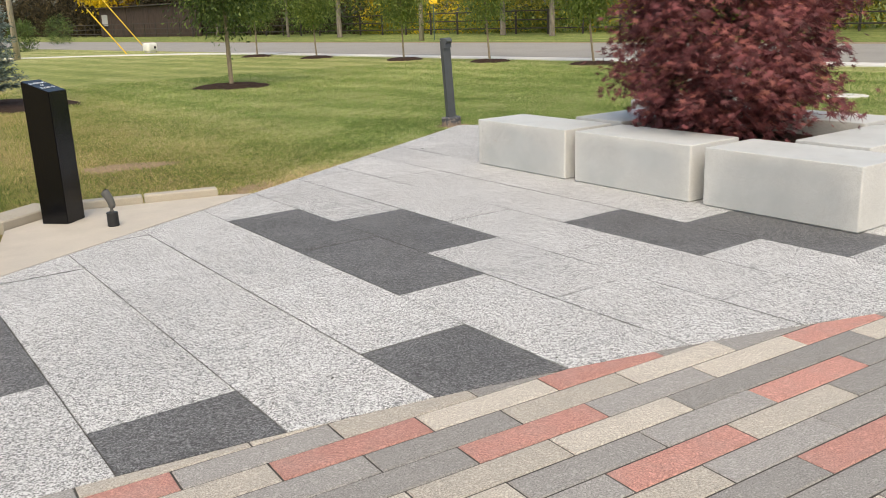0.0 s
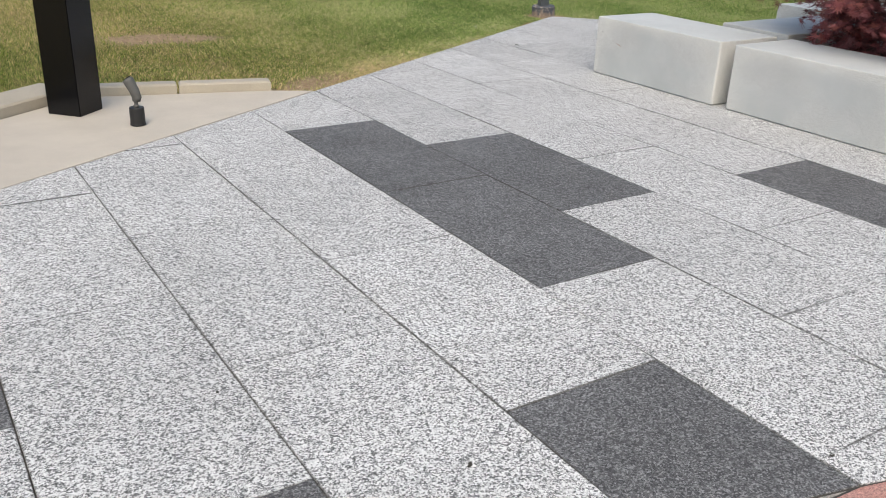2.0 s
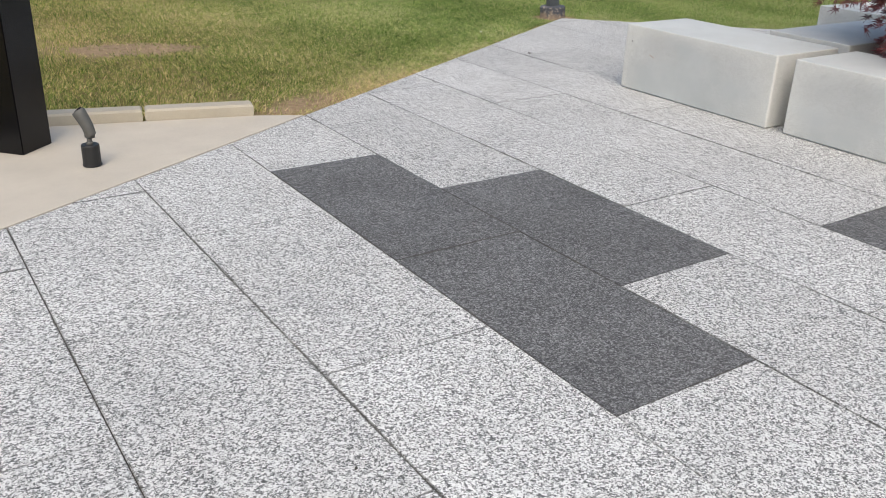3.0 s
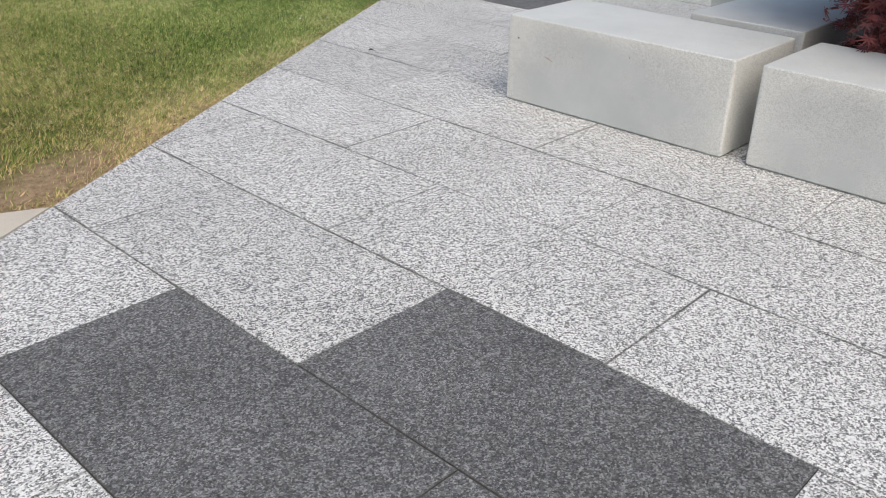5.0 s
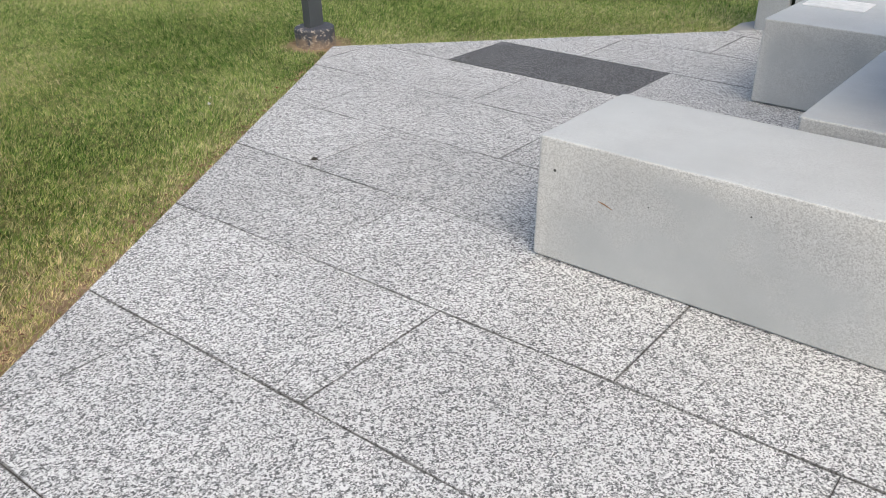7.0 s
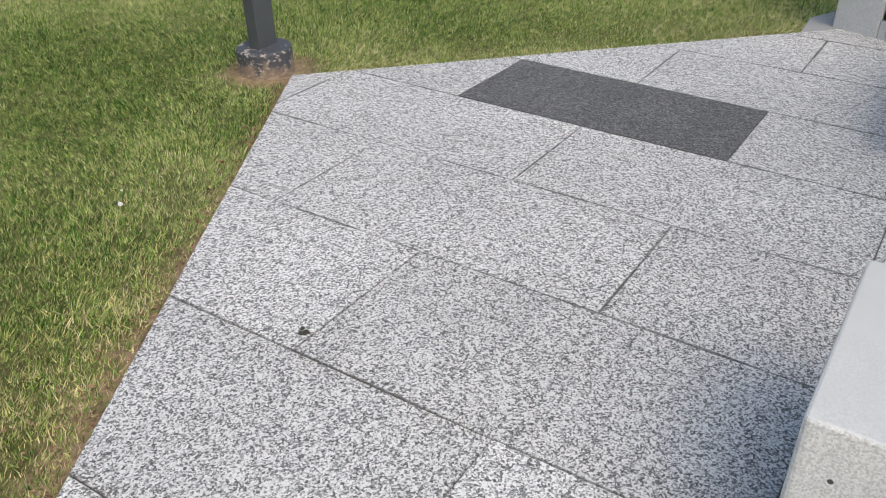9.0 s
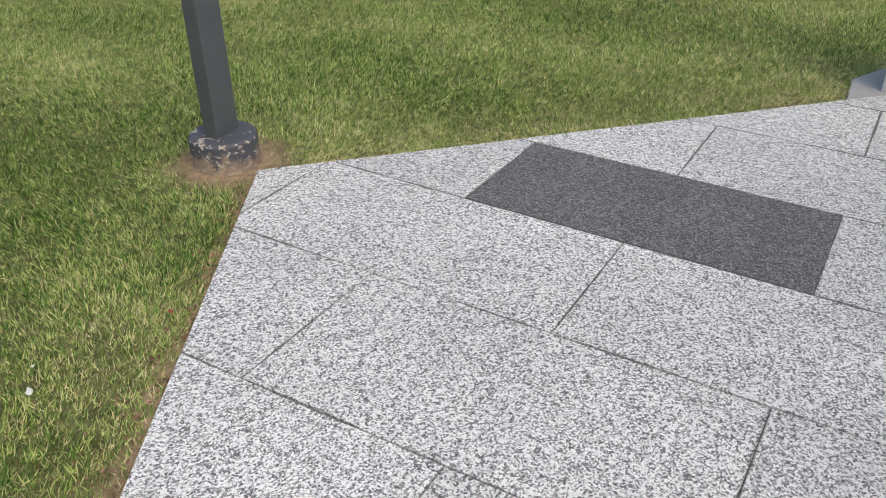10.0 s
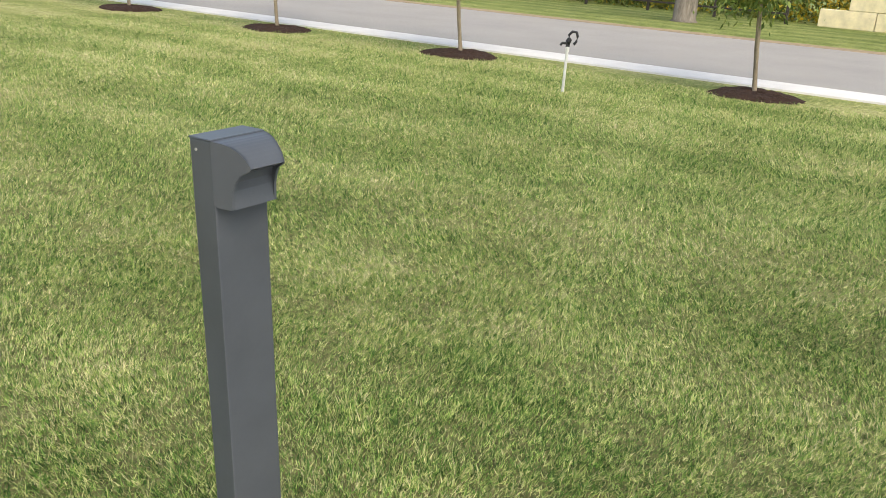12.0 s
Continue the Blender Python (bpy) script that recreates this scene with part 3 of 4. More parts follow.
box(bm, 7.86, 6.69, 0.449, 8.12, 7.02, 0.458, 0.003, 1)
tagged(part("plaque", bm, plain("white_enamel", (0.84, 0.84, 0.83), 0.35), None), "thin white plaque lying on a concrete block", "plaque")

bm = bmesh.new()
rr = random.Random(4)
nx, ny = 30, 40
grid = [[bm.verts.new((5.705 + (7.015 - 5.705) * i / nx, 3.975 + (5.775 - 3.975) * j / ny, 0.30 + 0.05 * math.sin(3.1 * i / nx) * math.sin(3.1 * j / ny) + rr.uniform(-0.012, 0.012))) for j in range(ny + 1)] for i in range(nx + 1)]
for i in range(nx):
    for j in range(ny):
        bm.faces.new((grid[i][j], grid[i + 1][j], grid[i + 1][j + 1], grid[i][j + 1]))
tagged(part("planter_soil", bm, M_MULCH, None), "dark bark mulch inside the block planter", "mulch", kind="stuff")

# upright monument: two pale concrete slabs with a black granite strip between
mon = thing("monument", 9.14, 7.68, 0, -113)
bm = bmesh.new()
box(bm, 0.0, 0.0, -0.02, 0.27, 0.5, 1.0, 0.012, 2)
part("slab", bm, M_BLOCK, mon)
bm = bmesh.new()
box(bm, 0.274, 0.02, 0.10, 0.312, 0.48, 1.0, 0.003, 1)
part("strip", bm, M_GRANITE, mon, "black polished granite strip")
bm = bmesh.new()
box(bm, 0.316, 0.0, -0.02, 0.62, 0.5, 1.0, 0.012, 2)
part("slab", bm, M_BLOCK, mon)
bm = bmesh.new()
box(bm, 0.272, 0.005, -0.02, 0.314, 0.5, 0.098, 0.004, 1)
part("footing", bm, M_BLOCK, mon)
tagged(mon, "pale concrete upright monument with a black strip", "monument")
bm = bmesh.new()
e = EDGE_DIRS[1]
u, v = Vector((math.cos(e), math.sin(e))), Vector((-math.sin(e), math.cos(e)))
q0 = CORNER + 2.82 * u
prism(bm, [tuple(q0 + 0.004 * v), tuple(q0 + 1.6 * u + 0.004 * v), tuple(q0 + 1.6 * u + 0.7 * v), tuple(q0 + 0.25 * u + 0.25 * v)], -0.1, -0.004, 0.004)
tagged(part("monument_footing", bm, concrete("grey_footing", (0.36, 0.35, 0.34)), None), "grey concrete footing under the monument", "footing", kind="structure")

# ---- black granite pedestal ----
ped = thing("granite_pedestal", 1.145, 7.375, 0, 43)
bm = bmesh.new()
h = 0.113
vs = [bm.verts.new((x, y, z)) for x, y, z in ((-h, -h, 0.004), (h, -h, 0.004), (h, h, 0.004), (-h, h, 0.004), (-h, -h, 1.03), (h, -h, 1.03), (h, h, 1.115), (-h, h, 1.115))]
for f in ((3, 2, 1, 0), (4, 5, 6, 7), (0, 1, 5, 4), (1, 2, 6, 5), (2, 3, 7, 6), (3, 0, 4, 7)):
    bm.faces.new([vs[i] for i in f])
bmesh.ops.bevel(bm, geom=list(bm.edges), offset=0.004, segments=2, affect="EDGES")
part("pillar", bm, M_GRANITE, ped)
tilt = math.degrees(math.atan2(0.085, 2 * h))
for line, dy, size in (("IN MEMORY", 0.052, 0.036), ("OF", 0.008, 0.030), ("FLIGHT 93", -0.040, 0.036)):
    cu = bpy.data.curves.new("lettering", "FONT")
    cu.body, cu.size, cu.align_x, cu.align_y, cu.extrude = line, size, "CENTER", "CENTER", 0.0006
    cu.materials.append(M_LETTER)
    ob = new("lettering", cu)
    ob.parent = ped
    ob.matrix_local = pose(0, 0, 1.0725, tilt) @ pose(0, dy, 0.0008)
    tagged(ob, "pale engraved lettering")
tagged(ped, "polished black granite pedestal with a slanted inscribed top", "pedestal")

# ---- small spotlight on the apron ----
spot_lamp = thing("spotlight", 1.40, 6.90, 0.004, -20)
bm = bmesh.new()
lathe(bm, [(0.040, 0.0), (0.046, 0.004), (0.046, 0.010), (0.043, 0.012), (0.043, 0.105), (0.040, 0.109)], 24)
part("base", bm, M_BLACK, spot_lamp)
bm = bmesh.new()
lathe(bm, [(0.016, 0.108), (0.018, 0.118), (0.012, 0.124), (0.012, 0.14), (0.020, 0.146), (0.020, 0.160)], 16)
part("knuckle", bm, M_SPOT, spot_lamp)
bm = bmesh.new()
tube(bm, [(0.010, 0.0, 0.142), (0.010, 0, 0.158), (-0.004, 0.008, 0.205), (-0.028, 0.02, 0.252), (-0.037, 0.025, 0.268), (-0.038, 0.0255, 0.2695)], [0.018, 0.026, 0.029, 0.032, 0.033, 0.027], 20)
head = part("lamp_head", bm, M_SPOT, spot_lamp, "weathered grey lamp head", True)
bm = bmesh.new()
tube(bm, [(-0.039, 0.026, 0.2705), (-0.040, 0.0265, 0.2715)], [0.025, 0.024], 20)
part("lens", bm, plain("lamp_glass", (0.06, 0.06, 0.06), 0.08), head)
tagged(spot_lamp, "small black landscape spotlight tilted towards the pedestal", "spotlight")

# ---- bollard light ----
bol = thing("bollard_light", 6.828, 9.842, -0.03, -88)
# tilted a little to fit the camera's view
away = radians(142)
bol.matrix_world = Matrix.Translation((6.828, 9.842, -0.03)) @ Matrix.Rotation(radians(2.9), 4, Vector((-math.sin(away), math.cos(away), 0))) @ pose(0, 0, 0, 0, 0, -88)
bm = bmesh.new()
lathe(bm, [(0.134, -0.05), (0.134, 0.113), (0.131, 0.123), (0.124, 0.128), (0.02, 0.131)], 40)
part("footing", bm, M_BASE, bol, "round footing with flaking grey paint")
DX, DY, TOP = 0.031, 0.064, 1.191
bm = bmesh.new()
box(bm, -DX, -DY, 0.129, DX, DY, TOP, 0.004, 2)
part("post", bm, M_BOLLARD, bol)
# hooded head: a body that narrows to its lip, scooped out underneath, between two thin cheeks
back, deep = DX + 0.001, 0.080


def half(x):
    return (DY + 0.001) * (1 - 0.38 * (x - back) / deep)


def loft(bm, side, y_of, y_to):
    ring0 = [bm.verts.new((x, y_of(x), z)) for x, z in side]
    ring1 = [bm.verts.new((x, y_to(x), z)) for x, z in side]
    bm.faces.new(ring0), bm.faces.new(ring1[::-1])
    for k in range(len(side)):
        j = (k + 1) % len(side)
        bm.faces.new((ring0[j], ring0[k], ring1[k], ring1[j]))


outer = [(back, TOP + 0.001)]
for k in range(10):
    t = radians(90 - 62 * k / 9)
    outer.append((back + 0.008 + 0.080 * math.cos(t), TOP - 0.080 + 0.080 * math.sin(t)))
lip = outer[-1]
under = [(back, TOP - 0.119), (back + 0.006, TOP - 0.124), (back + 0.037, TOP - 0.126)]
scoop = [(back + 0.034, TOP - 0.110), (back + 0.031, TOP - 0.092), (back + 0.031, TOP - 0.076), (back + 0.037, TOP - 0.060), (lip[0] - 0.012, lip[1] - 0.005)]
cheek = [(back + 0.037, TOP - 0.110), (back + 0.039, TOP - 0.092), (back + 0.045, TOP - 0.074), (back + 0.055, TOP - 0.058), (lip[0] - 0.004, lip[1] - 0.005)]
bm = bmesh.new()
loft(bm, under + scoop + outer[::-1], lambda x: -half(x), half)
bmesh.ops.recalc_face_normals(bm, faces=bm.faces)
hood = part("hood", bm, M_BOLLARD, bol)
for sgn in (-1, 1):
    bm = bmesh.new()
    loft(bm, under + cheek + outer[::-1], lambda x: sgn * (half(x) + 0.0006), lambda x: sgn * (half(x) - 0.005))
    bmesh.ops.recalc_face_normals(bm, faces=bm.faces)
    part("cheek", bm, M_BOLLARD, hood)
bm = bmesh.new()
box(bm, -DX - 0.0015, -DY - 0.0015, TOP - 0.0005, DX, DY + 0.0015, TOP + 0.0035, 0.0015, 1)
part("cap", bm, M_BOLLARD, bol)
M_ZINC = plain("zinc_screw", (0.6, 0.6, 0.6), 0.35, 0.8)
for y in (-DY - 0.001, DY + 0.001):
    bm = bmesh.new()
    tube(bm, [(-0.012, y - 0.001, TOP - 0.02), (-0.012, y + 0.001, TOP - 0.02)], [0.003, 0.003], 10)
    part("screw", bm, M_ZINC, bol)
tagged(bol, "dark grey square bollard light with a hooded head", "bollard light")

# ---- white standpipe with black tap ----
pipe = thing("standpipe", 15.29, 14.2, -0.03, -59)
bm = bmesh.new()
lathe(bm, [(0.018, 0.0), (0.018, 0.50), (0.024, 0.502), (0.024, 0.54), (0.018, 0.562)], 14)
part("pipe", bm, plain("weathered_white_pipe", (0.56, 0.56, 0.53), 0.55), pipe, "white plastic pipe")
bm = bmesh.new()
tube(bm, [(0, 0, 0.56), (0, 0, 0.62), (0.02, 0, 0.66)], [0.03, 0.035, 0.03], 12)
tube(bm, [(-0.02, 0, 0.60), (-0.07, 0, 0.60), (-0.09, 0, 0.57)], [0.018, 0.017, 0.016], 10)
part("tap", bm, M_BLACK, pipe, "black tap head")
bm = bmesh.new()
tube(bm, [(0.02, 0, 0.65), (0.0, 0, 0.70), (0.04, 0, 0.745), (0.09, 0, 0.74), (0.11, 0, 0.69), (0.10, 0, 0.63), (0.07, 0, 0.59)], [0.017] * 7, 8)
part("handle", bm, M_BLACK, pipe, "black curved handle")
tagged(pipe, "white pipe with a black tap standing in the lawn", "standpipe")


# ---- trees ----
RINGS = []


def mulch_ring(x, y, r, seed, label="flat ring of dark bark mulch round a young tree"):
    RINGS.append((x, y, r))
    rr = random.Random(seed)
    bm = bmesh.new()
    seg, rings = 48, 9
    wob = [1 + 0.07 * math.sin(3 * t + seed) + rr.uniform(-0.05, 0.05) for t in (2 * math.pi * i / seg for i in range(seg))]
    mid = bm.verts.new((0, 0, 0.07))
    prev = None
    for k in range(1, rings + 1):
        q = k / rings
        ring = [bm.verts.new((r * q * wob[i] * math.cos(2 * math.pi * i / seg), r * q * wob[i] * math.sin(2 * math.pi * i / seg), 0.075 * (1 - q ** 4) + rr.uniform(-0.012, 0.012) + 0.004)) for i in range(seg)]
        for i in range(seg):
            j = (i + 1) % seg
            bm.faces.new((mid, ring[i], ring[j]) if prev is None else (prev[i], ring[i], ring[j], prev[j]))
        prev = ring
    ob = part("mulch_ring", bm, M_MULCH, None)
    ob.matrix_world = pose(x, y, -0.03)
    return tagged(ob, label, "mulch", kind="stuff")


def crown_mesh(name, rng, centre, radii, sprays, per, leaf, mat, tv=LEAF_V, tf=LEAF_F, droop=0.7, flat=0.45, spread=0.30, core=0.45):
    """A crown of many sprays of single leaves, denser towards the outside, with gaps."""
    pos, way = [], []
    c, r = np.array(centre), np.array(radii)
    for _ in range(sprays):
        d = rng.normal(size=3)
        d /= np.linalg.norm(d)
        q = core + (1.0 - core) * rng.random() ** 0.6
        p = c + d * r * q * rng.uniform(0.86, 1.10)
        n = max(4, int(per * rng.uniform(0.6, 1.4)))
        off = rng.normal(size=(n, 3)) * spread * np.array([1, 1, flat])
        off[:, 2] -= 0.5 * np.linalg.norm(off[:, :2], axis=1) * droop
        pos.append(p + off)
        out = d * np.array([1, 1, 0.35]) * 0.7 + np.array([0, 0, -droop])
        way.append(out + rng.normal(size=(n, 3)) * 0.45)
    pos, way = np.concatenate(pos), np.concatenate(way)
    rot = frames_from(way, rng.uniform(-1.1, 1.1, len(pos)) + math.pi)
    return scatter(name, tv, tf, pos, rot, leaf * rng.uniform(0.65, 1.25, len(pos)), mat)


def limbs(root, mat, rng, base, top, r, n, reach, lift, seg=6):
    base, top = Vector(base), Vector(top)
    for k in range(n):
        q = rng.uniform(0.25, 0.95)
        p = base.lerp(top, q)
        a = 2.4 * k + rng.uniform(-0.4, 0.4)
        e = p + Vector((math.cos(a) * reach, math.sin(a) * reach, lift)) * rng.uniform(0.7, 1.1) * (1.15 - 0.6 * q)
        m = p.lerp(e, 0.5) + Vector((0, 0, 0.12 * reach))
        bm = bmesh.new()
        tube(bm, [p, m, e], [r * 0.5 * (1.1 - 0.6 * q), r * 0.3, r * 0.08], seg)
        part("limb", bm, mat, root, smooth=True)


def tree(name, x, y, h, clear, rad, trunk_r, leaf, sprays, per, mat, barkmat, seed, label, category="tree", lean=0.0, spread=0.30, z=-0.03):
    rng = np.random.default_rng(seed)
    root = thing(name, x, y, z)
    bm = bmesh.new()
    k = h * 0.86
    tube(bm, [(0, 0, -0.05), (0.0, 0, 0.08), (lean * 0.3, 0.01, clear * 0.5), (lean * 0.6, 0.0, clear), (lean, 0.02, k * 0.7), (lean, 0, k)], [trunk_r * 1.45, trunk_r * 1.1, trunk_r, trunk_r * 0.9, trunk_r * 0.5, trunk_r * 0.12], 12)
    part("trunk", bm, barkmat, root, smooth=True)
    limbs(root, barkmat, rng, (lean * 0.6, 0, clear), (lean, 0, k), trunk_r, 14, rad * 0.8, rad * 0.45)
    cz = (clear + h) / 2
    me = crown_mesh("crown", rng, (lean, 0, cz), (rad, rad, (h - clear) / 2 * 1.05), sprays, per, leaf, mat, spread=spread)
    crown = new("crown", me)
    crown.parent = root
    return tagged(root, label, category)


for k, s in enumerate((-1.2, 3.45, 7.36, 11.36, 16.4, 20.6)):
    p = street(s, -1.35)
    r0 = random.Random(k)
    t = tree("young_tree", p.x, p.y, 3.6 + r0.uniform(-0.2, 0.4), 1.16 + r0.uniform(-0.04, 0.12), 0.74 + r0.uniform(-0.06, 0.1), 0.032, 0.095, 430, 24, M_GREENLEAF, M_BARK, 20 + k, "young street tree with drooping green leaves", lean=r0.uniform(-0.05, 0.05), spread=0.20)
    t["group"] = "young trees along the street"
    # the young stems are tilted along the street to fit the camera's view
    t.matrix_world = Matrix.Translation((p.x, p.y, -0.03)) @ Matrix.Rotation(radians((6, 7, 4, 2, 2, 1)[k]), 4, Vector((-SN.x, -SN.y, 0)))
    mulch_ring(p.x, p.y, 0.62, k)
t = tree("lawn_tree", 7.72, 19.73, 4.6, 1.44, 1.15, 0.050, 0.100, 620, 26, M_DARKLEAF, M_BARK, 61, "small lawn tree with a dense dark green crown", spread=0.26)
mulch_ring(7.72, 19.73, 0.92, 11)

# red Japanese-type maple in the planter
rng = np.random.default_rng(7)
mp = thing("red_maple", 6.38, 5.03, 0.32)
bm = bmesh.new()
tube(bm, [(0, 0, -0.06), (0.02, 0, 0.15), (0.0, 0.03, 0.5), (0.04, 0.05, 1.1), (0.02, 0.0, 1.9)], [0.06, 0.05, 0.042, 0.028, 0.008], 10)
part("trunk", bm, M_DARKBARK, mp, smooth=True)
limbs(mp, M_DARKBARK, rng, (0, 0, 0.05), (0.03, 0.02, 1.8), 0.045, 26, 0.85, 0.28)
pos, way = [], []
for k in range(1150):
    z = 0.12 + 2.10 * rng.random() ** 0.9
    q = min(1.0, z / 0.7)
    reach = (0.45 + 0.45 * q) * (1.0 if z < 1.3 else max(0.25, 1.0 - 0.5 * (z - 1.3)))
    a = rng.uniform(0, 2 * math.pi)
    reach *= 1.0 + 0.14 * math.sin(3 * a + 1.0 + 2 * z) + 0.11 * math.sin(6 * a - 5 * z) + rng.normal() * 0.07
    f = 0.30 + 0.70 * rng.random() ** 0.33
    d = np.array([math.cos(a), math.sin(a), 0.0])
    if k < 34:
        z, f, reach = rng.uniform(0.28, 0.62), 1.0, rng.uniform(0.84, 1.02)
    p = d * reach * f + np.array([0, 0, z])
    n = int(rng.uniform(16, 30))
    rad_off = rng.normal(size=n) * 0.085
    side = rng.normal(size=n) * 0.075
    t = np.array([-d[1], d[0], 0])
    off = d[None] * rad_off[:, None] + t[None] * side[:, None]
    off[:, 2] += rng.normal(size=n) * 0.03 - 0.45 * np.maximum(rad_off, -0.05) - 0.35 * np.abs(side)
    pos.append(p + off)
    way.append(d[None] * 0.55 + np.array([[0, 0, -0.85]]) + rng.normal(size=(n, 3)) * 0.36)
pos, way = np.concatenate(pos), np.concatenate(way)
low = pos[:, 2] < 0.05
pos[low, 2] = rng.uniform(0.05, 0.2, int(low.sum()))
rot = frames_from(way, rng.normal(size=len(pos)) * 0.45 + math.pi)
crown = new("crown", scatter("crown", STAR_V, STAR_F, pos, rot, 0.056 * rng.uniform(0.7, 1.3, len(pos)), M_MAPLE))
crown.parent = mp
tagged(crown, "dense dark red palmate leaves")
tagged(mp, "dark red maple with finely cut leaves in the planter", "maple tree")

# blue spruce
rng = np.random.default_rng(12)
SP = (2.28, 18.9)
sp = thing("blue_spruce", SP[0], SP[1], -0.03)
bm = bmesh.new()
tube(bm, [(0, 0, -0.05), (0, 0, 0.5), (0, 0, 3.5), (0, 0, 7.0)], [0.11, 0.09, 0.06, 0.01], 10)
part("trunk", bm, M_OLDBARK, sp, smooth=True)
pos, way = [], []
for k in range(190):
    z = 0.42 + 6.3 * (k / 190)
    length = 0.86 * (1 - (z - 0.4) / 7.6) * rng.uniform(0.8, 1.12)
    a = 2.399 * k
    d = np.array([math.cos(a), math.sin(a), 0.0])
    tip = d * length + np.array([0, 0, z + 0.10 * length])
    bm = bmesh.new()
    tube(bm, [(0, 0, z), tuple(d * length * 0.5 + np.array([0, 0, z - 0.05])), tuple(tip)], [0.018, 0.012, 0.004], 5)
    part("branch", bm, M_OLDBARK, sp)
    t = np.array([-d[1], d[0], 0])
    for side in range(-4, 5):
        for q in (0.4, 0.58, 0.76, 0.92):
            if abs(side) > 4.5 * (1.15 - q):
                continue
            c = d * length * q + t * side * 0.075 * length * (1.2 - q) + np.array([0, 0, z - 0.04 + 0.08 * q])
            n = 16
            pos.append(c + rng.normal(size=(n, 3)) * np.array([0.05, 0.05, 0.03]))
            way.append((d * 0.8 + t * side * 0.25)[None] + rng.normal(size=(n, 3)) * 0.6)
pos, way = np.concatenate(pos), np.concatenate(way)
me = scatter("needles", ((-0.16, 0, 0), (0.16, 0, 0), (0.0, 1.0, 0)), ((0, 1, 2),), pos, frames_from(way, rng.uniform(0, 6.28, len(pos))), 0.085 * rng.uniform(0.7, 1.2, len(pos)), M_SPRUCE)
nd = new("needles", me)
nd.parent = sp
tagged(sp, "blue spruce with silvery needled branches on mulch", "spruce tree")
mulch_ring(2.6, 19.5, 1.65, 17, "wide bed of dark bark mulch under a spruce")

# ---- street furniture ----
def utility_pole(x, y, h, r, label):
    root = thing("utility_pole", x, y, -0.03)
    bm = bmesh.new()
    tube(bm, [(0, 0, -0.1), (0.01, 0, h * 0.5), (0, 0, h)], [r, r * 0.9, r * 0.75], 14)
    part("pole", bm, M_POLE, root, smooth=True)
    bm = bmesh.new()
    box(bm, -1.1, -0.06, h - 0.9, 1.1, 0.06, h - 0.78, 0.01, 1)
    part("crossarm", bm, M_POLE, root)
    return tagged(root, label, "utility pole")


utility_pole(8.1, 46.8, 9.0, 0.16, "weathered brown wooden utility pole at the lawn edge")
p = street(25.3, 12)
utility_pole(p.x, p.y, 9.0, 0.15, "brown wooden utility pole on the far verge")


def guy_guard(x, y, dx, dy, h, label):
    """A yellow plastic guard on an anchor wire that climbs at an angle."""
    root = thing("guy_wire", x, y, -0.03)
    bm = bmesh.new()
    tube(bm, [(0, 0, 0), (dx * h, dy * h, h)], [0.03, 0.03], 10)
    part("guard", bm, M_YELLOW, root, "yellow plastic guard tube")
    bm = bmesh.new()
    tube(bm, [(dx * h, dy * h, h), (dx * 8, dy * 8, 8.0)], [0.012, 0.012], 6)
    part("wire", bm, M_SPOT, root, "grey steel wire")
    return tagged(root, label, "guy wire")


guy_guard(12.95, 45.6, -0.62, 0.42, 2.25, "anchor wire with a yellow plastic guard by the walkway")
guy_guard(17.46, 57.25, -0.62, 0.42, 3.4, "anchor wire with a yellow plastic guard across the grass")
cover = thing("utility_cover", 14.3, 46.1, -0.03, 30)
bm = bmesh.new()
box(bm, -0.34, -0.24, 0.04, 0.34, 0.24, 0.50, 0.16, 5)
part("shell", bm, M_WHITE, cover, smooth=True)
bm = bmesh.new()
box(bm, 0.02, -0.248, 0.20, 0.17, -0.235, 0.32, 0.005, 1)
part("badge", bm, M_BLACK, cover, "dark badge")
bm = bmesh.new()
box(bm, -0.24, -0.18, -0.05, 0.24, 0.18, 0.06, 0.02, 1)
part("plinth", bm, M_WALKWAY, cover)
tagged(cover, "rounded white utility cover standing on the grass", "utility box")

p = street(24.6, 12.3)
sg = thing("road_sign", p.x, p.y, -0.03, -125 + 90)
bm = bmesh.new()
box(bm, -0.03, -0.02, -0.05, 0.03, 0.02, 2.75, 0.004, 1)
part("post", bm, M_GREENPOST, sg, "green steel post")
bm = bmesh.new()
box(bm, -0.23, -0.035, 1.95, 0.23, -0.021, 2.75, 0.02, 2)
plate = part("plate", bm, M_SIGN, sg, "yellow sign plate")
for z in (2.55, 2.40, 2.18):
    bm = bmesh.new()
    box(bm, -0.15, -0.039, z, 0.15, -0.036, z + 0.07)
    part("bar", bm, M_BLACK, plate)
tagged(sg, "yellow road sign on a green post by the verge", "road sign")

bm = bmesh.new()
lathe(bm, [(0.31, 0.0), (0.31, 0.02), (0.29, 0.025), (0.02, 0.026)], 30)
ob = tagged(part("manhole_cover", bm, M_WALKWAY, None), "pale concrete access cover in the lawn", "access cover")
ob.matrix_world = pose(13.05, 7.65, -0.03)

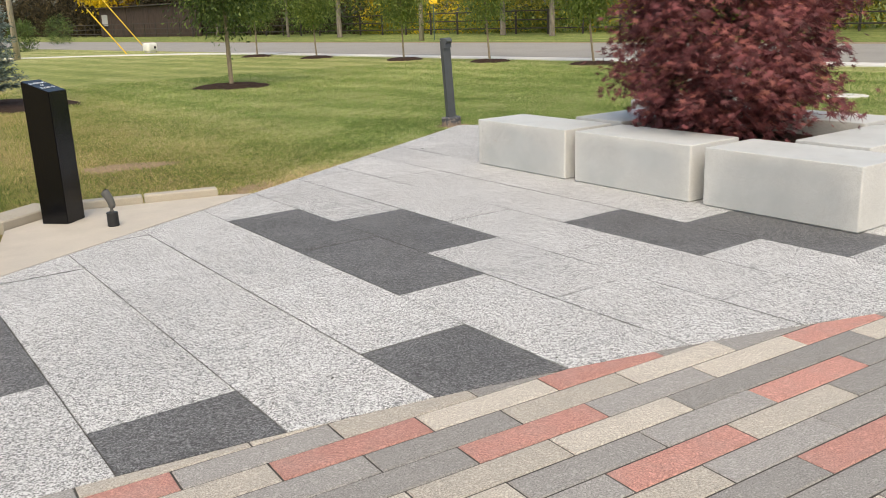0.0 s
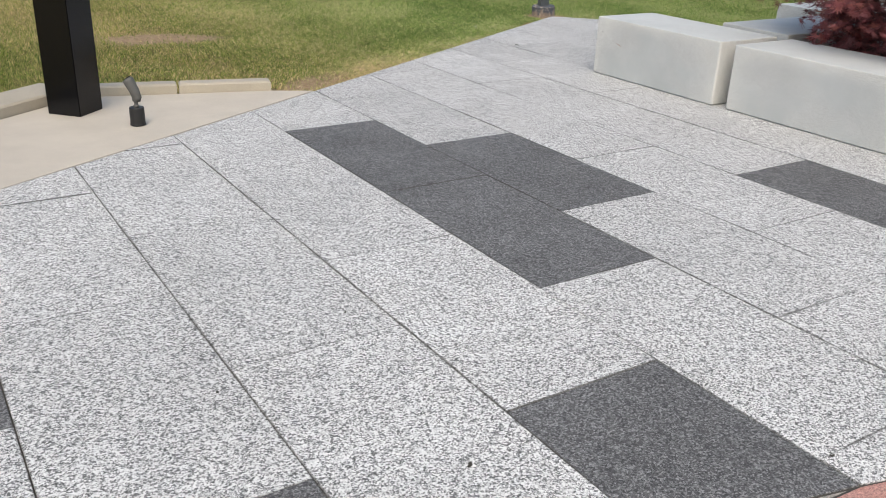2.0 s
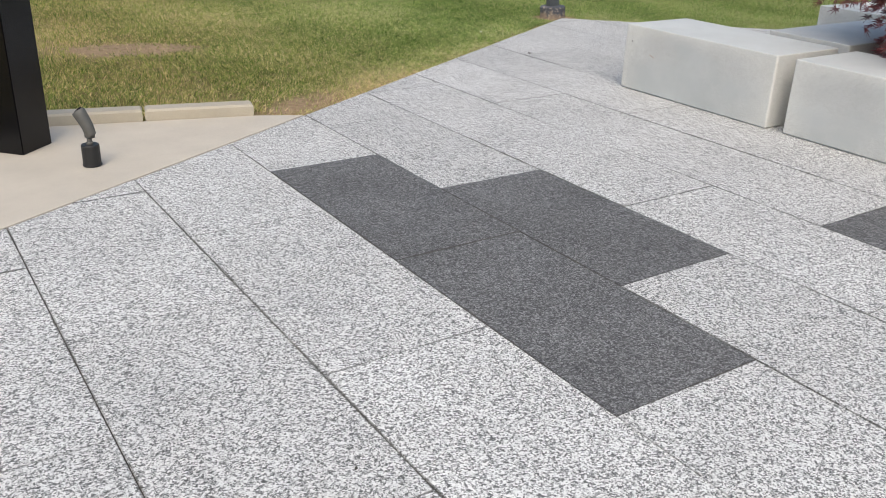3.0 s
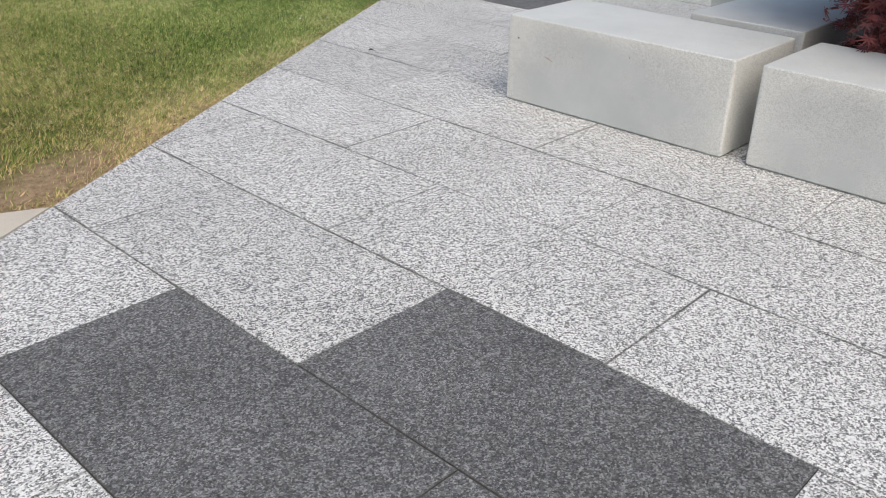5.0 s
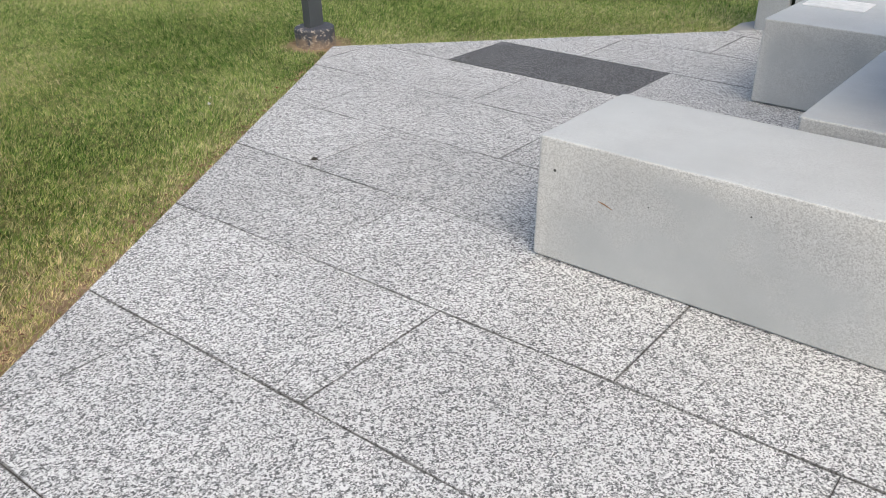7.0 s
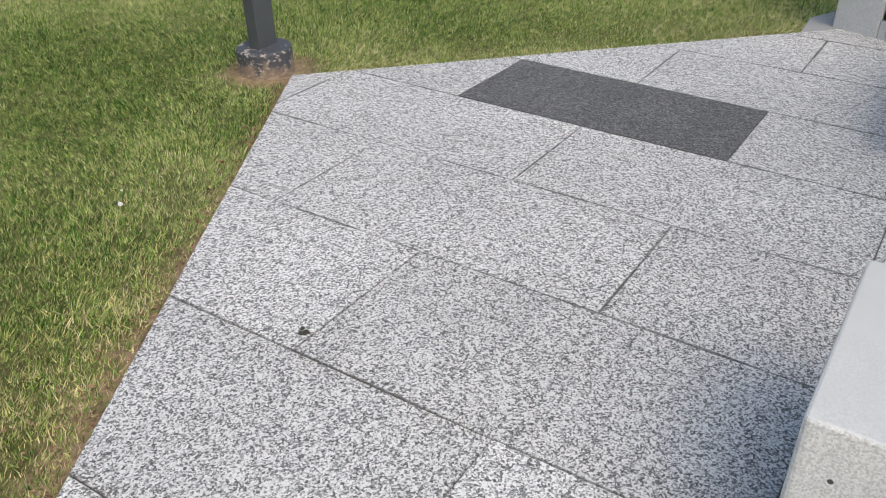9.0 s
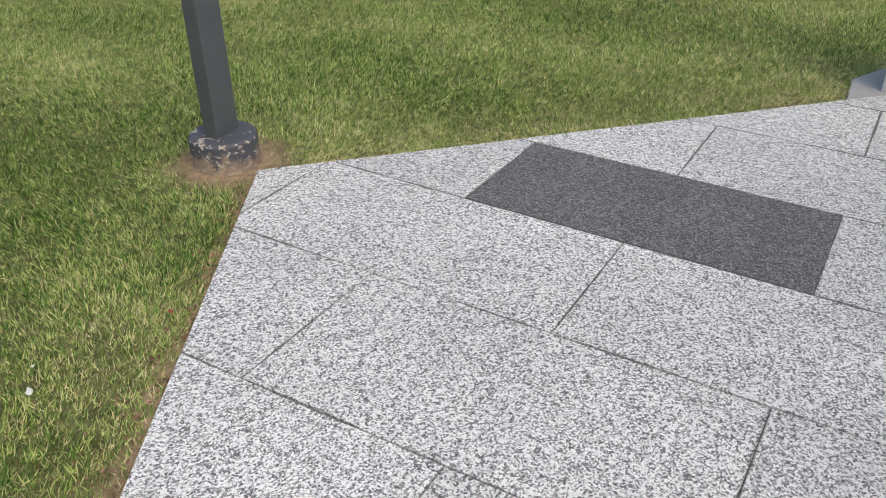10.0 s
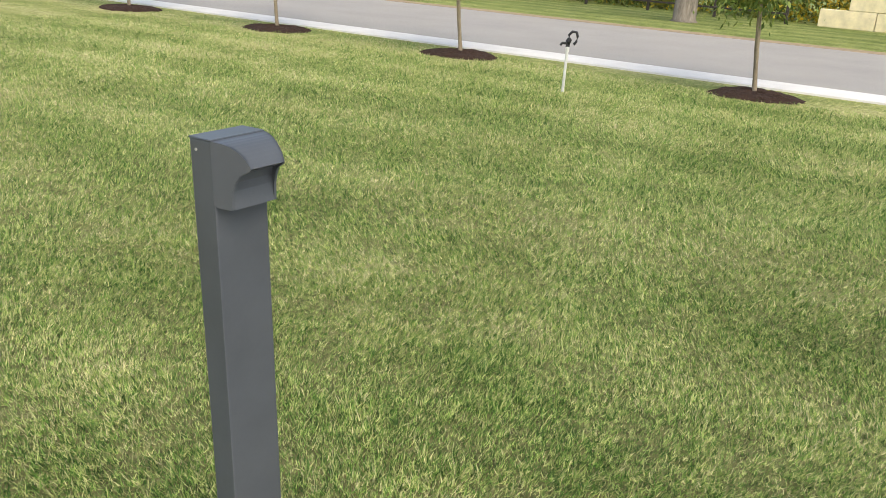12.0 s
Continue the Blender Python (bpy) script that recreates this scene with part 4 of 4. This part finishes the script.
# ---- fence along the woods ----
W_FENCE = 20.5
fence = thing("rail_fence", *street(0, W_FENCE), 0)
bm = bmesh.new()
box(bm, -0.05, -0.05, -0.1, 0.05, 0.05, 1.45, 0.01, 1)
post_me = mesh_of("post", bm, M_FENCE)
ang = math.atan2(SD.y, SD.x)
bm = bmesh.new()
box(bm, 0.0, -0.02, -0.035, 2.6, 0.02, 0.035, 0.008, 1)
rail_me = mesh_of("rail", bm, M_FENCE)
for k in range(1, 40):
    s = k * 2.6
    p = street(s, W_FENCE, 0) - street(0, W_FENCE, 0)
    ob = new("post", post_me)
    ob.parent = fence
    ob.matrix_local = pose(p.x, p.y, -0.03, 0, 0, math.degrees(ang))
    for z in (0.35, 0.85, 1.38):
        ob = new("rail", rail_me)
        ob.parent = fence
        ob.matrix_local = pose(p.x - 0.09 * SN.x, p.y - 0.09 * SN.y, z - 0.03, 0, 0, math.degrees(ang))
tagged(fence, "dark wooden post and rail fence along the woods", "fence")

# cream block wall beyond the verge
block_wall = thing("block_wall", *street(1.6, 21.0, -0.03), math.degrees(ang) - 180)
bm = bmesh.new()
box(bm, 0.01, 0, 0, 1.89, 0.3, 0.63, 0.02, 1)
block_me = mesh_of("block", bm, M_SIDING)
for k in range(9):
    for r in range(3):
        ob = new("block", block_me)
        ob.parent = block_wall
        ob.matrix_local = pose(k * 1.9 + (0.95 if r % 2 else 0), 0, r * 0.64)
tagged(block_wall, "low cream-coloured block wall beyond the street", "wall")

# dark brown board shed behind the fence, with a pale window
M_BOARD = bark("brown_boards", (0.030, 0.020, 0.016), (0.085, 0.055, 0.042), 5)
shed = thing("shed", *street(68.0, 21.6, -0.03), math.degrees(ang))
rs = random.Random(23)
for k in range(13):
    bm = bmesh.new()
    box(bm, k * 1.8 + 0.012, 0, 0, k * 1.8 + 1.788, 0.16, 3.1 + rs.uniform(-0.05, 0.05), 0.01, 1)
    ob = part("panel", bm, M_BOARD, shed)
    ob.matrix_local = pose(0, -rs.uniform(0, 0.05), 0)
bm = bmesh.new()
box(bm, -0.2, -0.35, 3.14, 23.6, 0.55, 3.26, 0.02, 1)
part("roof_edge", bm, M_FENCE, shed)
bm = bmesh.new()
box(bm, 21.2, 0.14, 1.25, 22.7, 0.20, 2.45, 0.01, 1)
window = part("window", bm, plain("pale_shutter", (0.42, 0.42, 0.41), 0.7), shed, "pale grey shuttered window")
bm = bmesh.new()
box(bm, 21.1, 0.17, 1.15, 22.8, 0.26, 1.25, 0.01, 1)
part("sill", bm, M_FENCE, window)
tagged(shed, "dark brown weathered board shed behind the fence", "shed")


# ---- far trees and undergrowth ----
for k, (s, w, h, clear, rad, tr, leaf, mat) in enumerate(((47.5, 18, 8, 2.6, 2.6, 0.10, 0.22, M_GREENLEAF), (39.5, 17, 9, 2.8, 3.2, 0.17, 0.22, M_WOODS), (25.7, 19.0, 8, 2.6, 2.8, 0.16, 0.2, M_WOODS), (20.6, 17.5, 9, 3.0, 3.0, 0.14, 0.2, M_WOODS),
                                                        (4.7, 15.0, 10, 3.2, 3.4, 0.34, 0.22, M_AUTUMN), (-6.0, 15.5, 9, 2.6, 3.2, 0.24, 0.22, M_WOODS), (62, 20, 8, 2.0, 2.6, 0.12, 0.22, M_BROWNWOODS), (93, 24, 11, 3.0, 5.6, 0.3, 0.42, M_GOLD), (80, 26, 10, 2.5, 4.0, 0.25, 0.4, M_BROWNWOODS))):
    p = street(s, w)
    tree("roadside_tree", p.x, p.y, h, clear, rad, tr, leaf, 420, 14, mat, M_OLDBARK, 100 + k, "tall roadside tree with autumn leaves by the fence", spread=0.5)["group"] = "roadside trees"


def thicket(name, s0, s1, w0, w1, h, n, per, leaf, mat, seed, label):
    """Dense undergrowth along the street, clump by clump."""
    rng = np.random.default_rng(seed)
    s, w = rng.uniform(s0, s1, n), rng.uniform(w0, w1, n)
    q = np.stack([S0.x + SD.x * s + SN.x * w, S0.y + SD.y * s + SN.y * w, h * rng.random(n) ** 1.1 * (0.75 + 0.25 * np.sin(s * 0.35 + seed))], 1)
    pos = (q[:, None, :] + rng.normal(size=(n, per, 3)) * np.array([0.42, 0.42, 0.34])).reshape(-1, 3)
    pos[:, 2] = np.abs(pos[:, 2])
    way = rng.normal(size=(len(pos), 3)) + np.array([0, 0, -0.3])
    ob = new(name, scatter(name, LEAF_V, LEAF_F, pos, frames_from(way, rng.uniform(0, 6.28, len(pos))), leaf * rng.uniform(0.6, 1.3, len(pos)), mat))
    return tagged(ob, label, "undergrowth", kind="stuff")


thicket("undergrowth", -40, 45, 22.0, 27, 6.5, 4600, 14, 0.31, M_WOODS, 1, "tangled green and yellow woodland undergrowth behind the fence")
thicket("undergrowth", 45, 140, 23.0, 31, 8.0, 3800, 12, 0.50, M_BROWNWOODS, 2, "dark brown woodland undergrowth behind the fence")
thicket("undergrowth", 2, 44, 21.2, 22.5, 1.7, 420, 14, 0.16, M_GREENLEAF, 3, "low green shrubs along the fence")
thicket("undergrowth", 44, 70, 22.5, 25, 4.0, 500, 12, 0.24, M_DARKLEAF, 6, "dark green shrubs behind the fence")
thicket("undergrowth", 30, 44, 22.0, 25, 5.0, 300, 12, 0.22, M_GOLD, 4, "bright yellow autumn shrubs behind the fence")
thicket("undergrowth", -20, 22, 22.0, 25, 5.0, 600, 12, 0.22, M_AUTUMN, 5, "bright yellow autumn shrubs behind the fence")
rng = np.random.default_rng(40)
for k, (x, y, h) in enumerate(((11.2, 61.0, 2.2), (16.5, 75.0, 2.6))):
    root = thing("shrub", x, y, -0.03)
    me = crown_mesh("foliage", rng, (0, 0, h * 0.5), (h * 0.38, h * 0.38, h * 0.46), 170, 12, 0.14, M_DARKLEAF, spread=0.22)
    ob = new("foliage", me)
    ob.parent = root
    tagged(root, "loose dark green shrub on the far grass", "shrub")

# ---- grass blades ----
def near_paving(xs, ys):
    d1 = -S30 * (xs - CORNER.x) + C30 * (ys - CORNER.y)
    e = EDGE_DIRS[1]
    d2 = -math.sin(e) * (xs - CORNER.x) + math.cos(e) * (ys - CORNER.y)
    return np.maximum(d1, d2)


def grass(name, density, x0, x1, y0, y1, lo, hi, blade, seed, keep):
    rng = np.random.default_rng(seed)
    n = int(density * (x1 - x0) * (y1 - y0))
    xs, ys = rng.uniform(x0, x1, n), rng.uniform(y0, y1, n)
    d = near_paving(xs, ys)
    wave = 0.5 + 0.5 * np.sin(xs * 3.1 + 1.7 * np.sin(ys * 2.3)) * np.sin(ys * 2.7 + 1.3 * np.sin(xs * 1.9))
    ok = (d > 0.015) & keep(xs, ys)
    ok &= rng.random(n) < np.clip((d - 0.005) / (0.02 + 0.07 * wave), 0.15, 1)
    for cx, cy, rx, ry, deg, thin in ((2.25, 9.92, 0.85, 0.34, -22, 0.05), (2.85, 7.66, 0.40, 0.15, 30, 0.2), (6.83, 9.83, 0.27, 0.24, 0, 0.05)):
        ca, sa = math.cos(radians(deg)), math.sin(radians(deg))
        u, v = ((xs - cx) * ca + (ys - cy) * sa) / rx, (-(xs - cx) * sa + (ys - cy) * ca) / ry
        ok &= (u * u + v * v > (0.25 + 1.2 * wave) * rng.uniform(0.5, 1.3, n)) | (rng.random(n) < thin)
    for cx, cy, r in RINGS:
        ok &= (xs - cx) ** 2 + (ys - cy) ** 2 > (r * 0.97) ** 2
    ok &= (xs - 6.828) ** 2 + (ys - 9.842) ** 2 > 0.165 ** 2
    ok &= ~inside([(0.15, 5.3), (2.8, 7.2), (2.5, 7.6), (1.24, 7.9), (0.55, 7.65), (0.25, 6.3)], xs, ys)
    xs, ys = xs[ok], ys[ok]
    n = len(xs)
    pos = np.stack([xs, ys, np.full(n, -0.032)], 1)
    # the mower laid neighbouring blades over together
    lay = 2.2 * np.sin(xs * 1.3 + 1.1 * np.sin(ys * 0.9)) + 2.0 * np.sin(ys * 1.7 + xs * 0.4)
    way = np.stack([rng.normal(size=n) * 0.62 + 0.42 * np.cos(lay), rng.normal(size=n) * 0.62 + 0.42 * np.sin(lay), np.ones(n)], 1)
    rot = frames_from(way, rng.uniform(0, 6.28, n))
    clump = 0.95 + 0.22 * np.sin(xs * 41 + 2.0 * np.sin(ys * 17)) * np.sin(ys * 37 + 2.0 * np.sin(xs * 19)) + 0.22 * np.sin(xs * 9 + 1.5 * np.sin(ys * 5)) * np.sin(ys * 8)
    tv, tf = blade
    ob = new(name, scatter(name, tv, tf, pos, rot, rng.uniform(lo, hi, n) * clump, M_BLADE))
    return tagged(ob, "short mown green grass blades", "grass", kind="stuff")


FINE = (((-0.042, 0, 0), (0.042, 0, 0), (0.034, 0.55, 0.08), (-0.034, 0.55, 0.08), (0.0, 1.0, 0.34)), ((0, 1, 2), (0, 2, 3), (3, 2, 4)))
SHORT = (((-0.080, 0, 0), (0.080, 0, 0), (0.0, 1.0, 0.22)), ((0, 1, 2),))


def zone(xs, ys):
    return np.hypot(xs - 6.2, ys - 9.8)


def chance(xs, seed):
    return np.random.default_rng(seed).random(len(xs))


def to_street(x, y):
    return (x - S0.x) * SN.x + (y - S0.y) * SN.y


grass("grass", 23000, 2.6, 10.4, 7.2, 13.8, 0.017, 0.035, SHORT, 51, lambda x, y: chance(x, 1) < np.clip((4.1 - zone(x, y)) / 1.3, 0, 1))
grass("grass", 2600, 2.6, 10.4, 7.2, 13.8, 0.022, 0.038, FINE, 54, lambda x, y: chance(x, 2) < np.clip((4.1 - zone(x, y)) / 1.3, 0, 1))
grass("grass", 7500, -0.5, 15.5, 5.6, 17.5, 0.023, 0.044, SHORT, 52, lambda x, y: (chance(x, 3) < np.clip((zone(x, y) - 2.6) / 1.5, 0, 1)) & (chance(x, 4) < np.clip((7.6 - zone(x, y)) / 1.6, 0, 1)) & (x + y > 8.2))
grass("grass", 2300, -1.0, 17.6, 6.5, 24.0, 0.032, 0.054, SHORT, 53, lambda x, y: (chance(x, 5) < np.clip((zone(x, y) - 5.8) / 1.8, 0, 1)) & (to_street(x, y) < -0.4) & (chance(x, 6) < np.clip((17.5 - zone(x, y)) / 8.0, 0, 1)))

# longer, lusher tufts that lean over the paving's edge
grass("grass", 6000, 5.2, 7.0, 8.4, 9.9, 0.024, 0.044, FINE, 57, lambda x, y: chance(x, 8) < np.clip(1.25 - np.hypot((x - 6.30) / 0.46, (y - 9.56) / 0.30), 0, 0.8))
grass("grass", 6000, 7.2, 9.4, 9.4, 10.9, 0.026, 0.050, FINE, 58, lambda x, y: chance(x, 9) < np.clip(1.2 - np.hypot((x - 8.2) / 0.75, (y - 10.25) / 0.30), 0, 0.7))

# dry brown leaf flakes caught along the edge of the paving
rng = np.random.default_rng(77)
run = rng.uniform(0.0, 5.2, 950)
off = np.abs(rng.normal(size=950)) * (0.035 + 0.022 * run) + 0.004
pos = np.stack([CORNER.x - C30 * run - S30 * off, CORNER.y - S30 * run + C30 * off, rng.uniform(-0.022, -0.004, 950)], 1)
way = rng.normal(size=(950, 3)) * np.array([1, 1, 0.35])
ob = new("dry_leaf_flakes", scatter("dry_leaf_flakes", LEAF_V, LEAF_F, pos, frames_from(way, rng.normal(size=950) * 0.4), rng.uniform(0.008, 0.022, 950), leafy("dry_flake", (0.15, (0.12, 0.06, 0.035)), (0.5, (0.27, 0.15, 0.085)), (0.85, (0.46, 0.30, 0.19)), through_light=0.1)))
tagged(ob, "dry brown leaf flakes along the paving edge", "litter", kind="stuff")

# ---- small litter ----
def litter(x, y, size, seed, mat, label, z=0.0):
    rr = random.Random(seed)
    bm = bmesh.new()
    n = 9
    rim = [(size * rr.uniform(0.55, 1.1) * math.cos(2 * math.pi * k / n), size * 0.62 * rr.uniform(0.55, 1.1) * math.sin(2 * math.pi * k / n)) for k in range(n)]
    lo = [bm.verts.new((u, v, 0.0)) for u, v in rim]
    hi = [bm.verts.new((u * 0.75, v * 0.75, size * rr.uniform(0.2, 0.5))) for u, v in rim]
    top = bm.verts.new((0, 0, size * 0.4))
    for k in range(n):
        j = (k + 1) % n
        bm.faces.new((lo[k], lo[j], hi[j], hi[k]))
        bm.faces.new((hi[k], hi[j], top))
    ob = part("leaf_litter", bm, mat, None)
    ob.matrix_world = pose(x, y, z, 0, 0, rr.uniform(0, 360))
    return tagged(ob, label, "litter", group="litter on the ground")


M_DEBRIS = plain("dry_debris", (0.045, 0.04, 0.032), 0.9, 0, 0.4, 200)
for k, (x, y, s) in enumerate(((1.288, 3.215, 0.013), (0.834, 3.874, 0.010), (0.979, 3.151, 0.008), (2.175, 2.752, 0.010), (1.393, 4.152, 0.008), (5.253, 8.271, 0.018), (5.268, 8.29, 0.010), (3.62, 4.02, 0.008), (4.4, 7.6, 0.007))):
    litter(x, y, s, k, M_DEBRIS, "small dark crumb of debris on the slabs")
for k, (x, y, s) in enumerate(((5.467, 9.268, 0.017), (5.538, 9.347, 0.008))):
    litter(x, y, s, 30 + k, M_WHITE, "small white paper scrap in the grass", 0.006)
litter(5.92, 9.24, 0.012, 50, plain("red_leaf", (0.26, 0.06, 0.035), 0.8), "small fallen red leaf beside the paving", -0.005)

# ---- paving pieces ----
terrace = thing("terrace")
tagged(terrace, "terrace of pale and dark exposed-aggregate slabs", "paving", kind="structure")
DARK_SLABS = {(0, 4), (0, 2), (1, 3), (-1, -1), (3, 1), (4, 0), (-3, -1), (-4, 2), (8, 8)}
half_planes = [((S30, -C30), S30 * CORNER.x - C30 * CORNER.y)]
e = EDGE_DIRS[1]
half_planes.append(((math.sin(e), -math.cos(e)), math.sin(e) * CORNER.x - math.cos(e) * CORNER.y))
e = EDGE_DIRS[2]
half_planes.append(((math.sin(e), -math.cos(e)), math.sin(e) * CORNER_E.x - math.cos(e) * CORNER_E.y))
whole = {}
rs = random.Random(5)
for i in range(-13, 18):
    for j in range(-18, 13):
        if (i + j) % 2:
            continue
        x0, x1, y1, y0 = GX + P * i, GX + P * (i + 1), GY + P * j, GY + P * (j - 2)
        quad = [(x0, y0), (x1, y0), (x1, y1), (x0, y1)]
        poly = quad
        for n, d in half_planes:
            poly = clip(poly, n, d)
        ya, yb = brick_line(x0), brick_line(x1)
        n = (-(yb - ya), x1 - x0)
        if len(poly) > 2:
            poly = clip(poly, n, n[0] * x0 + n[1] * ya)
        if len(poly) < 3 or area(poly) < 0.004:
            continue
        mat = M_DARK if (i, j) in DARK_SLABS else M_LIGHT
        cut = abs(area(poly) - area(quad)) > 1e-4
        cx, cy = (x0 + x1) / 2, (y0 + y1) / 2
        key = None if cut else mat.name
        if key not in whole or cut:
            local = shrink([(x - cx, y - cy) for x, y in poly], 0.0021, 0.0010 if cx < 4.0 else 0.0014)
            if len(local) < 3:
                continue
            bm = bmesh.new()
            prism(bm, local, -0.06, 0.0, 0.0012)
            me = mesh_of("slab", bm, mat)
            if not cut:
                whole[key] = me
        else:
            me = whole[key]
        ob = new("slab", me)
        ob.parent = terrace
        ob.matrix_local = pose(cx, cy, rs.uniform(-0.0012, 0.0012), rs.uniform(-0.06, 0.06), rs.uniform(-0.06, 0.06), 0)

bricks = thing("brick_pavement", 0.46, 2.885, 0, -3.4)
tagged(bricks, "pavement of red, tan and grey long pavers", "paving", kind="structure")
BW, BL = 0.149, 0.605
ca, sa = math.cos(radians(-3.4)), math.sin(radians(-3.4))
rs = random.Random(11)
# the lawn edge in the rows' own frame
inv_edge = ((S30 * ca - C30 * sa, -S30 * sa - C30 * ca), S30 * (CORNER.x - 0.46) - C30 * (CORNER.y - 2.885))
COLOURS = {}
PATTERN = {-1: (-2, "GTT"), 0: (-1, "RGTG"), 1: (-1, "TRTRG"), 2: (-1, "GGGTTG"), 3: (-1, "TGRGTR"), 4: (0, "TTTGGT"), 5: (0, "TGGRG"), 6: (0, "GGRTG"), 7: (1, "TGGT"), 8: (1, "GGRG"), 9: (1, "TGGR")}
for row, (k0, word) in PATTERN.items():
    for k, ch in enumerate(word):
        COLOURS[(row, k0 + k)] = {"R": M_RED, "T": M_TAN, "G": M_GREY}[ch]
whole = {}
rest = {m.name: bmesh.new() for m in (M_RED, M_TAN, M_GREY)}
for row in range(-6, 43):
    for k in range(-10, 21):
        u0 = BL * k + (0.5 * BL if row % 2 else 0.0)
        v1 = -BW * row
        quad = [(u0, v1 - BW), (u0 + BL, v1 - BW), (u0 + BL, v1), (u0, v1)]
        # the border as a straight chord over this paver, in the rows' own frame
        xa, xb = 0.46 + ca * u0 - sa * v1, 0.46 + ca * (u0 + BL) - sa * v1
        pa, pb = (xa - 0.46, brick_line(xa) - 2.885), (xb - 0.46, brick_line(xb) - 2.885)
        pa, pb = (ca * pa[0] + sa * pa[1], -sa * pa[0] + ca * pa[1]), (ca * pb[0] + sa * pb[1], -sa * pb[0] + ca * pb[1])
        n = (pb[1] - pa[1], -(pb[0] - pa[0]))
        poly = clip(quad, n, n[0] * pa[0] + n[1] * pa[1])
        for nn, dd in ((inv_edge[0], inv_edge[1]), ((1, 0), -5.75), ((-1, 0), -11.6)):
            poly = clip(poly, nn, dd) if len(poly) > 2 else poly
        pick = rs.random()
        mat = COLOURS.get((row, k)) or (M_RED if pick < 0.2 else M_TAN if pick < 0.5 else M_GREY)
        if len(poly) < 3 or area(poly) < 0.0015:
            continue
        near = -1.2 < u0 < 4.6 and row < 19
        cut = abs(area(poly) - area(quad)) > 1e-5
        local = inset(poly, 0.004)
        if len(local) < 3:
            continue
        if not near:
            prism(rest[mat.name], local, -0.06, rs.uniform(-0.001, 0.0012), 0.004)
            continue
        c = (u0 + BL / 2, v1 - BW / 2)
        if cut or mat.name not in whole:
            bm = bmesh.new()
            prism(bm, [(x - c[0], y - c[1]) for x, y in local], -0.06, 0.0, 0.004)
            me = mesh_of("paver", bm, mat)
            if not cut:
                whole[mat.name] = me
        else:
            me = whole[mat.name]
        ob = new("paver", me)
        ob.parent = bricks
        ob.matrix_local = pose(c[0], c[1], rs.uniform(-0.0012, 0.0012), rs.uniform(-0.15, 0.15), rs.uniform(-0.08, 0.08), rs.uniform(-0.15, 0.15))
for name, bm in rest.items():
    tagged(part("paver_field", bm, bpy.data.materials[name], bricks), kind="stuff")
